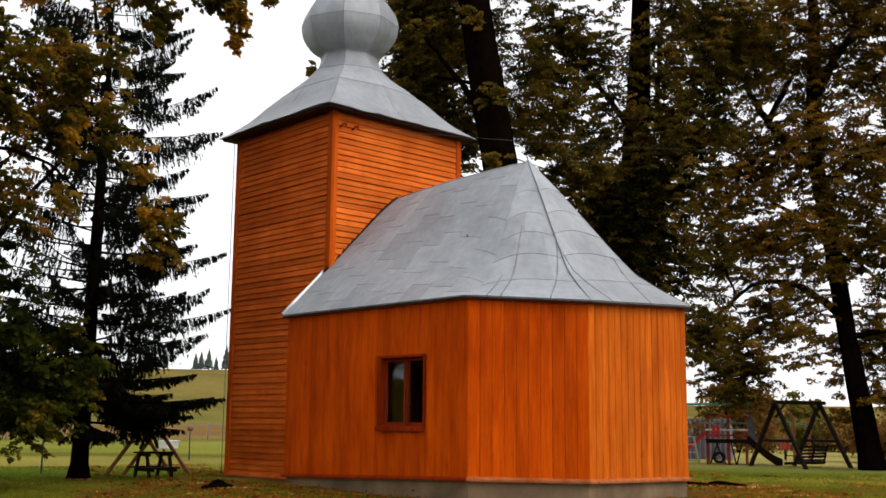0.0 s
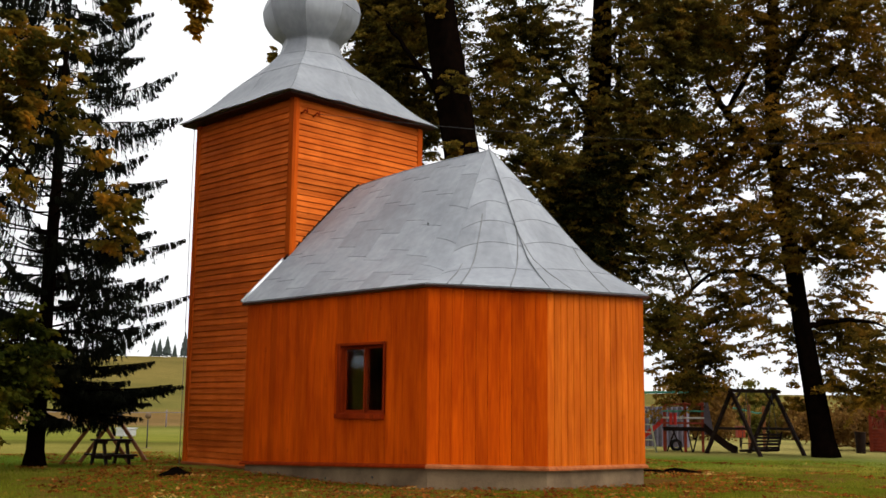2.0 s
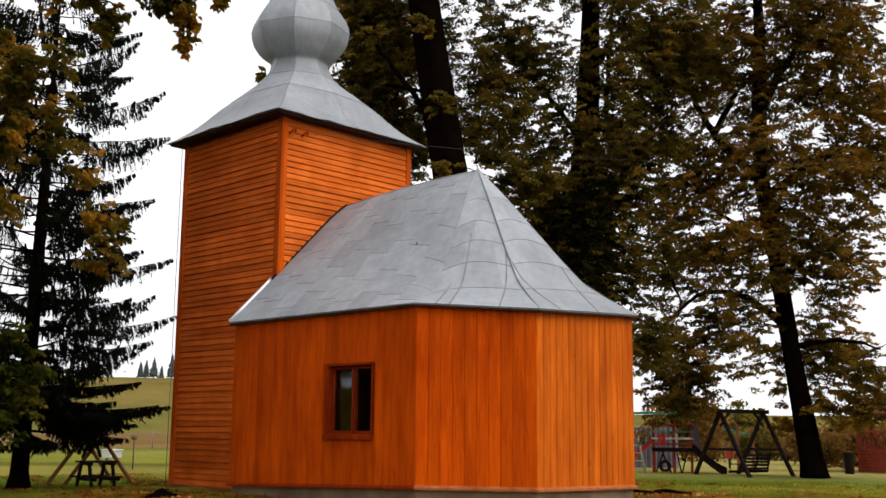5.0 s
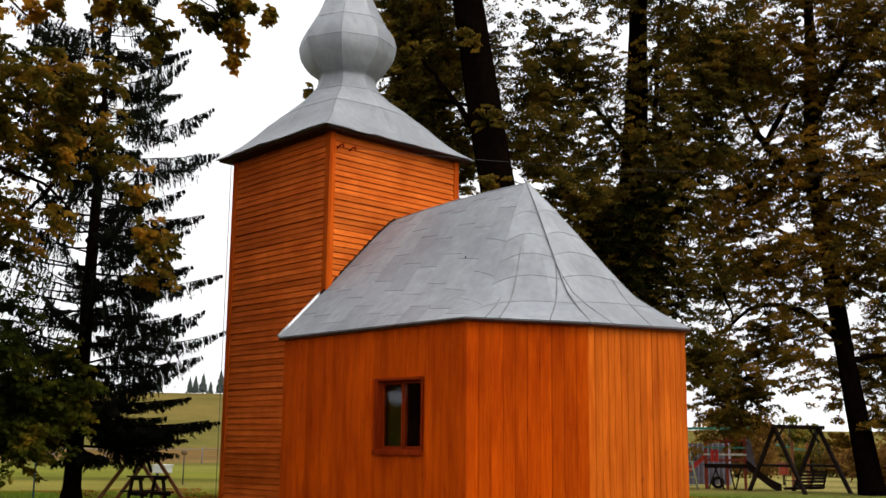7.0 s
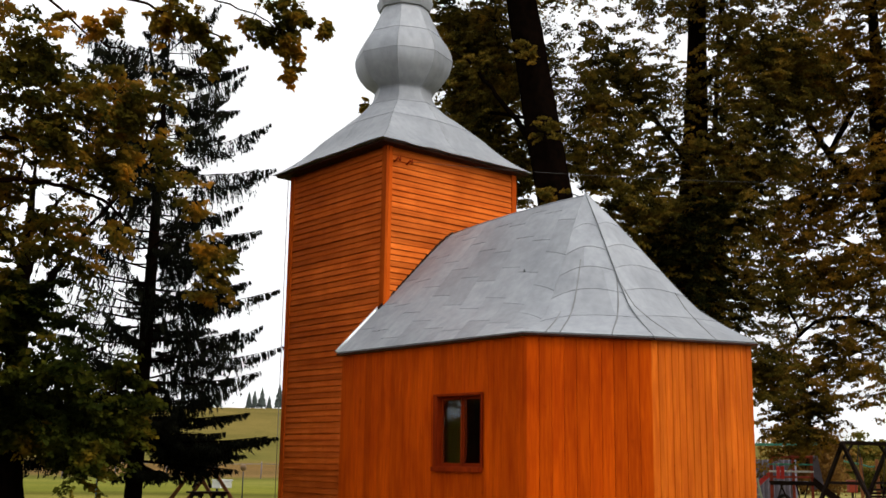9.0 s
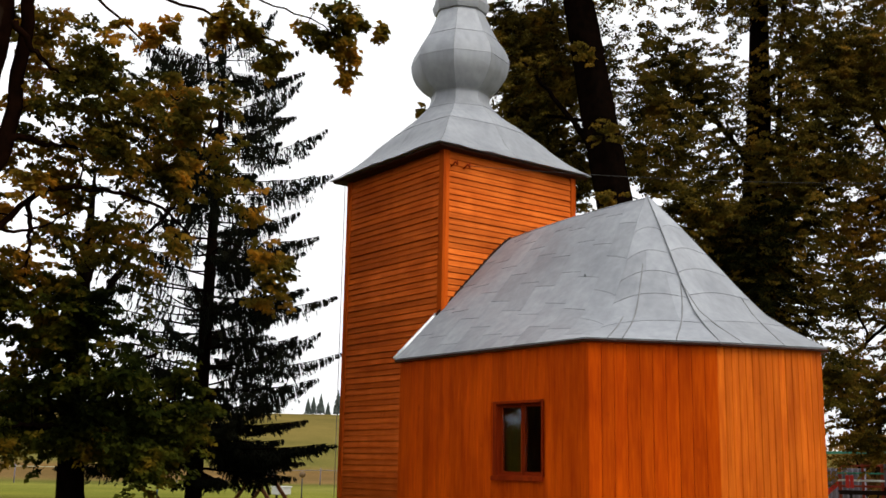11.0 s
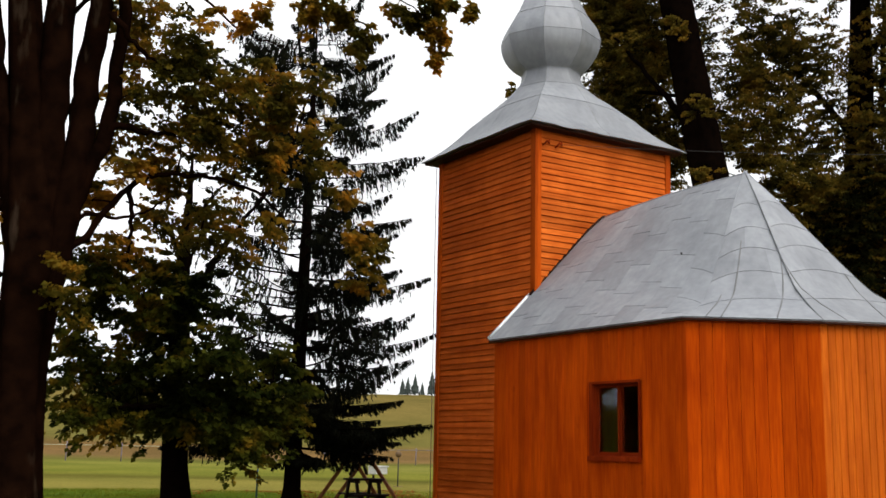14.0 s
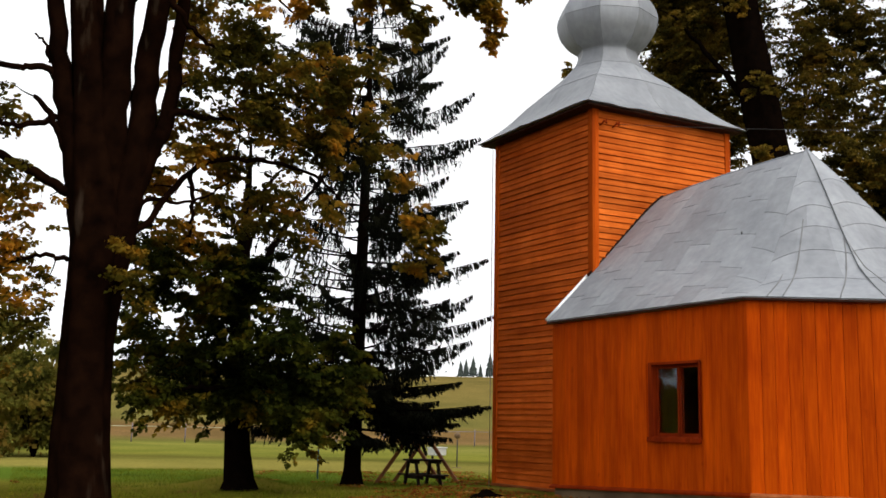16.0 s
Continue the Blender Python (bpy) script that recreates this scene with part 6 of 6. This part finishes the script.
bin_ = []
v, f = tube([(0, 0, 0), (0, 0, 0.06), (0, 0, 0.7), (0, 0, 0.76)], [0.14, 0.16, 0.19, 0.195], 14)
bin_.append(("body", mesh_of("body", v, f, BROWNWOOD, True)))
v, f = tube([(0, 0, 0.745), (0, 0, 0.80)], [0.21, 0.21], 14)
bin_.append(("rim", mesh_of("rim", v, f, BROWNWOOD, True)))
build("litter_bin", (26.19, 4.52, -0.48), 0, "dark round litter bin standing by the gazebo", "bin", bin_)
build("box_on_post", (27.31, 10.00, -0.47), -40, "small red-brown wooden box on a post in the meadow", "box", [("post", plank((0, 0, -0.1), (0, 0, 0.45), 0.07, 0.07, BROWNWOOD)), ("body", box_me("body", (-0.16, -0.14, 0.43), (0.16, 0.14, 0.85), REDWOOD, 0.01)), ("lid", box_me("lid", (-0.2, -0.18, 0.85), (0.2, 0.18, 0.89), REDROOF, 0.01))])

# small things on the left meadow
build("marker_pole", (-1.06, 14.4, -0.47), 0, "thin blue metal pole standing in the grass", "pole", [("shaft", tube_me("shaft", [(0, 0, -0.05), (0.01, 0, 1.25)], [0.022, 0.02], BLUEPAINT)), ("cap", box_me("cap", (-0.05, -0.05, 1.24), (0.06, 0.05, 1.32), BLUEPAINT))])
bm = bmesh.new()
bmesh.ops.create_uvsphere(bm, u_segments=14, v_segments=9, radius=0.11, matrix=Matrix.Translation((0, 0, 1.1)))
build("garden_lamp", (6.56, 20.4, -0.47), 0, "pale globe lamp on a thin post in the meadow", "lamp", [("post", tube_me("post", [(0, 0, -0.05), (0, 0, 0.97)], [0.022, 0.02], WIRE)), ("globe", mesh_bm("globe", bm, CONCRETE, True)), ("foot", box_me("foot", (-0.12, -0.12, -0.05), (0.12, 0.12, 0.03), CONCRETE))])
build("white_box", (9.4, 27.0, -0.47), 20, "small white box on short legs in the far grass", "box", [("body", box_me("body", (-0.35, -0.22, 0.22), (0.35, 0.22, 0.5), WHITE, 0.02)), ("lid", box_me("lid", (-0.38, -0.25, 0.5), (0.38, 0.25, 0.55), WHITE, 0.01)), ("leg", box_me("leg", (-0.3, -0.04, 0), (-0.24, 0.04, 0.22), BROWNWOOD)), ("leg", box_me("leg", (0.24, -0.04, 0), (0.3, 0.04, 0.22), BROWNWOOD))])

# pasture fence across the far field
fence = thing("pasture_fence", (20.0, 48.0, 0.0), "weathered pole fence across the far meadow", "fence")
rf = random.Random(8)
prev = None
for k in range(26):
    x, y = -28.0 + 3.2 * k, 62.0 - 0.55 * k
    z = ground_z(x, y)
    p = Vector((x - 20.0, y - 48.0, z))
    part("post", tube_me("post", [p + Vector((0, 0, -0.2)), p + Vector((0.03, 0, 1.15 + rf.uniform(-0.1, 0.1)))], [0.035, 0.03], GREYPLANK, 6), fence)
    if prev is not None:
        for h in (0.95,):
            part("rail", tube_me("rail", [prev + Vector((0, 0, h)), p + Vector((0, 0, h))], [0.018, 0.018], ROPE if k < 14 else GREYPLANK, 5), fence)
    prev = p


# stones and logs at the foot of the walls
def stone(at, size, seed, label):
    bm = bmesh.new()
    bmesh.ops.create_icosphere(bm, subdivisions=3, radius=1.0)
    for vv in bm.verts:
        k = 1 + 0.35 * noise.noise(vv.co * 1.4 + Vector((seed, 0, 0)))
        vv.co = Vector((vv.co.x * size[0] * k, vv.co.y * size[1] * k, vv.co.z * size[2] * k))
    ob = new("stone", mesh_bm("stone", bm, BARK, True))
    ob.location = at
    tagged(ob, label, "stone", "stones at the wall foot")


stone((-1.50, 5.20, -0.42), (0.38, 0.32, 0.22), 1, "dark mossy stone lying at the tower foot")
stone((-1.35, 6.9, -0.44), (0.2, 0.16, 0.09), 5, "dark mossy stone lying at the tower foot")
stone((0.55, 8.2, -0.48), (0.25, 0.3, 0.10), 9, "dark mossy stone lying at the tower foot")
for (x, y, a, L) in ((7.29, 0.43, -44, 0.95), (8.11, 0.32, -56, 0.8)):
    d = Vector((math.cos(math.radians(a)), math.sin(math.radians(a)), 0))
    pts = [Vector((0, 0, 0.02)) + d * (L * (t - 0.5)) + Vector((0, 0, 0.02 * math.sin(5 * t))) for t in (0, 0.25, 0.5, 0.75, 1)]
    ob = new("log", tube_me("log", pts, [0.10, 0.115, 0.105, 0.095, 0.08], BARK, 10))
    ob.location = (x, y, -0.40)
    tagged(ob, "dark rotting log lying on the bare earth", "log", "logs beside the wall")


# shrubs and far trees
def shrub(name, label, at, size, count, leaf, leaf_size, seed):
    at = Vector(at)
    t = thing(name, at, label, "shrub" if size[2] < 3 else "tree")
    rr = random.Random(seed)
    limbs = []
    for k in range(9):
        a = rr.uniform(0, 6.28)
        e = Vector((math.cos(a) * size[0] * 0.6, math.sin(a) * size[1] * 0.6, size[2] * rr.uniform(0.5, 0.9)))
        limbs.append((bezier((0, 0, -0.1), e * 0.5 + Vector((0, 0, 0.2 * size[2])), e, 6), [0.05 * (1 - 0.15 * i) for i in range(6)]))
    part("stems", wood(limbs, BARK, "stems"), t)["kind"] = "stuff"
    cs = crown_points([(0, 0, size[2] * 0.55, size[0], size[2] * 0.5, 1), (size[0] * 0.4, 0, size[2] * 0.4, size[0] * 0.6, size[2] * 0.38, 1)], count, seed, 0.22 * size[0])
    part("crown", leaf_cloud("crown", [tuple(c) for c in cs], 12, 0.05 * size[0] + 0.08, leaf_size, leaf, seed), t)["kind"] = "stuff"
    return t


def gz(x, y):
    return (x, y, ground_z(x, y))


shrub("meadow_tree", "small olive-green tree standing in the meadow", gz(-5.7, 30.2), (2.2, 2.0, 4.4), 3.0, PALE_LEAF, 0.2, 61)
shrub("meadow_tree", "taller olive tree behind the meadow", gz(-6.5, 41.0), (3.0, 2.6, 6.5), 2.2, PALE_LEAF, 0.26, 62)
shrub("meadow_tree", "olive tree at the edge of the meadow", gz(-10.5, 33.0), (2.6, 2.4, 6.0), 2.6, PALE_LEAF, 0.24, 63)
shrub("shrub", "rusty brown shrub behind the playground", gz(36.0, 17.6), (2.2, 1.6, 3.4), 3.0, RUST_LEAF, 0.2, 64)
shrub("shrub", "ochre shrub behind the playground", gz(45.5, 20.0), (0.9, 0.8, 1.9), 4.0, PALE_LEAF, 0.22, 65)
shrub("shrub", "ochre shrub between the lime and the gazebo", gz(28.3, 6.6), (1.2, 1.0, 1.8), 5.0, RUST_LEAF, 0.14, 66)
shrub("shrub", "low brown shrub behind the gazebo", gz(34.9, 8.1), (2.6, 2.0, 2.5), 3.0, RUST_LEAF, 0.2, 69)
shrub("shrub", "pale round bush on the rise beyond the playground", gz(70.0, 32.0), (1.0, 0.9, 3.4), 2.5, PALE_LEAF, 0.35, 68)
shrub("shrub", "rust-brown bush along the far side of the playground", gz(42.7, 20.4), (1.3, 1.0, 2.5), 4.0, RUST_LEAF, 0.2, 71)
shrub("shrub", "tall pale olive bush beyond the bench swing", gz(47.7, 21.1), (1.1, 0.9, 3.4), 4.0, PALE_LEAF, 0.2, 72)
shrub("shrub", "broad straw-coloured bush beyond the bench swing", gz(43.0, 17.2), (1.5, 1.2, 2.0), 4.0, PALE_LEAF, 0.2, 73)
shrub("shrub", "faded brown bush beyond the lime trunk", gz(42.2, 15.1), (1.3, 1.0, 2.3), 4.0, RUST_LEAF, 0.2, 74)
# low grey-violet shed wall and green fence beyond the climbing frame
sw = thing("garden_fence", (25.40, 12.89, 0.0), "low fence of grey-violet boards beyond the playground", "fence")
for k in range(17):
    p = Vector((-0.98 + 0.105 * k, 1.57 - 0.168 * k, ground_z(25.40, 12.89)))
    part("board", beam_me("board", p + Vector((0, 0, -0.1)), p + Vector((0, 0, 1.62)), 0.2, 0.2, GREYPLANK, 0.008), sw)
part("rail", plank((-1.1, 1.75, 1.72), (1.2, -1.9, 1.78), 0.06, 0.10, GREENPAINT), sw, "green top rail")


def far_spruce(h, seed):
    """A distant spruce: stacked ragged skirts round a thin stem."""
    rr = random.Random(seed)
    v, f = [], []
    n = 16
    tiers = 11
    for i in range(tiers):
        z0 = h * (0.08 + 0.86 * i / tiers)
        z1 = h * (0.08 + 0.86 * (i + 1.9) / tiers)
        r0 = 0.23 * h * (1 - i / tiers) ** 0.85 + 0.06
        o = len(v)
        for k in range(n):
            a = 2 * math.pi * k / n
            q = r0 * rr.uniform(0.55, 1.15)
            v.append((q * math.cos(a), q * math.sin(a), z0 + rr.uniform(-0.05, 0.03) * h))
        for k in range(n):
            a = 2 * math.pi * (k + 0.5) / n
            v.append((0.2 * r0 * math.cos(a), 0.2 * r0 * math.sin(a), min(h, z1)))
        for k in range(n):
            f.append((o + k, o + (k + 1) % n, o + n + k))
            f.append((o + n + k, o + (k + 1) % n, o + n + (k + 1) % n))
    return v, f


for k, (x, y, h) in enumerate(((76.2, 141.2, 4.2), (77.0, 140.8, 4.6), (78.0, 140.2, 5.4), (79.0, 139.6, 3.4), (80.4, 138.9, 6.2), (81.6, 138.2, 5.0), (72.4, 144.2, 4.4), (70.0, 145.6, 5.2), (67.5, 146.9, 4.2), (63.0, 149.0, 5.0), (56.0, 151.5, 4.6))):
    z = ground_z(x, y)
    h *= 0.66
    t = thing("far_spruce", (x, y, z), "distant dark spruce on the crest of the hill, colour paled for haze", "tree", "spruces on the crest")
    v, f = far_spruce(h, 90 + k)
    part("crown", mesh_of("crown", v, f, FAR_TREE_HAZED), t)
    part("trunk", tube_me("trunk", [(0, 0, -0.3), (0, 0, h * 0.9)], [0.14, 0.02], BARK, 6), t)

# ---- fallen leaves and grass ----
gr = np.random.default_rng(77)


def scatter(n, r0, r1, a0, a1):
    r = np.sqrt(gr.uniform(r0 * r0, r1 * r1, n))
    a = np.radians(gr.uniform(a0, a1, n))
    x, y = EYE0[0] + r * np.sin(a), EYE0[1] + r * np.cos(a)
    z = np.array([ground_z(float(p), float(q)) for p, q in zip(x, y)])
    inside = (x > -0.05) & (x < 5.7) & (y > -1.4) & (y < 9.0) & ((x + y) > -0.05)
    k = ~inside
    return np.stack([x, y, z], 1)[k]


p = scatter(130000, 14.5, 34, 8, 74)
n = len(p)
h = gr.uniform(0.03, 0.09, (n, 1))
yaw = gr.uniform(0, 2 * np.pi, n)
d = np.stack([np.cos(yaw), np.sin(yaw), np.zeros(n)], 1) * 0.006
tip = np.concatenate([gr.normal(0, 0.03, (n, 2)), h], 1)
p2 = p + np.concatenate([gr.normal(0, 0.01, (n, 2)), np.full((n, 1), -0.01)], 1)
V = np.stack([p2 - d, p2 + tip, p2 + d], 1).reshape(-1, 3)
grass = new("grass", big_mesh("grass", V, np.arange(len(V)), 3, GRASS))
tagged(grass, "short worn autumn grass round the chapel", "grass", kind="stuff")

p = scatter(46000, 14.5, 34, 8, 74)
n = len(p)
keep = np.array([0.6 * noise.noise(Vector((q[0] * 0.4, q[1] * 0.4, 7))) + 0.6 * noise.noise(Vector((q[0] * 1.3, q[1] * 1.3, 2))) + 0.75 * math.exp(-(max(0, math.hypot(q[0] - 2.8, q[1] - 3) - 4.2) / 2.6) ** 2) > 0.14 + 0.35 * min(1.0, max(0.0, (-1.5 - q[0]) / 3)) + 0.12 * min(1.0, max(0.0, (q[0] - 7.0) / 3)) for q in p])
p = p[keep]
n = len(p)
yaw = gr.uniform(0, 2 * np.pi, n)
d = np.stack([np.cos(yaw), np.sin(yaw), gr.normal(0, 0.25, n)], 1)
s = np.stack([-np.sin(yaw), np.cos(yaw), gr.normal(0, 0.35, n)], 1)
L = gr.uniform(0.018, 0.05, (n, 1))
c = p + np.array([0, 0, 0.035])
V = np.stack([c - d * L, c + s * L * 0.7 + np.array([0, 0, 0.015]), c + d * L, c - s * L * 0.7 + np.array([0, 0, 0.015])], 1).reshape(-1, 3)
litter = new("fallen_leaves", big_mesh("fallen_leaves", V, np.arange(len(V)), 4, FALLEN))
tagged(litter, "yellow and brown fallen leaves strewn over the grass", "fallen leaves", kind="stuff")
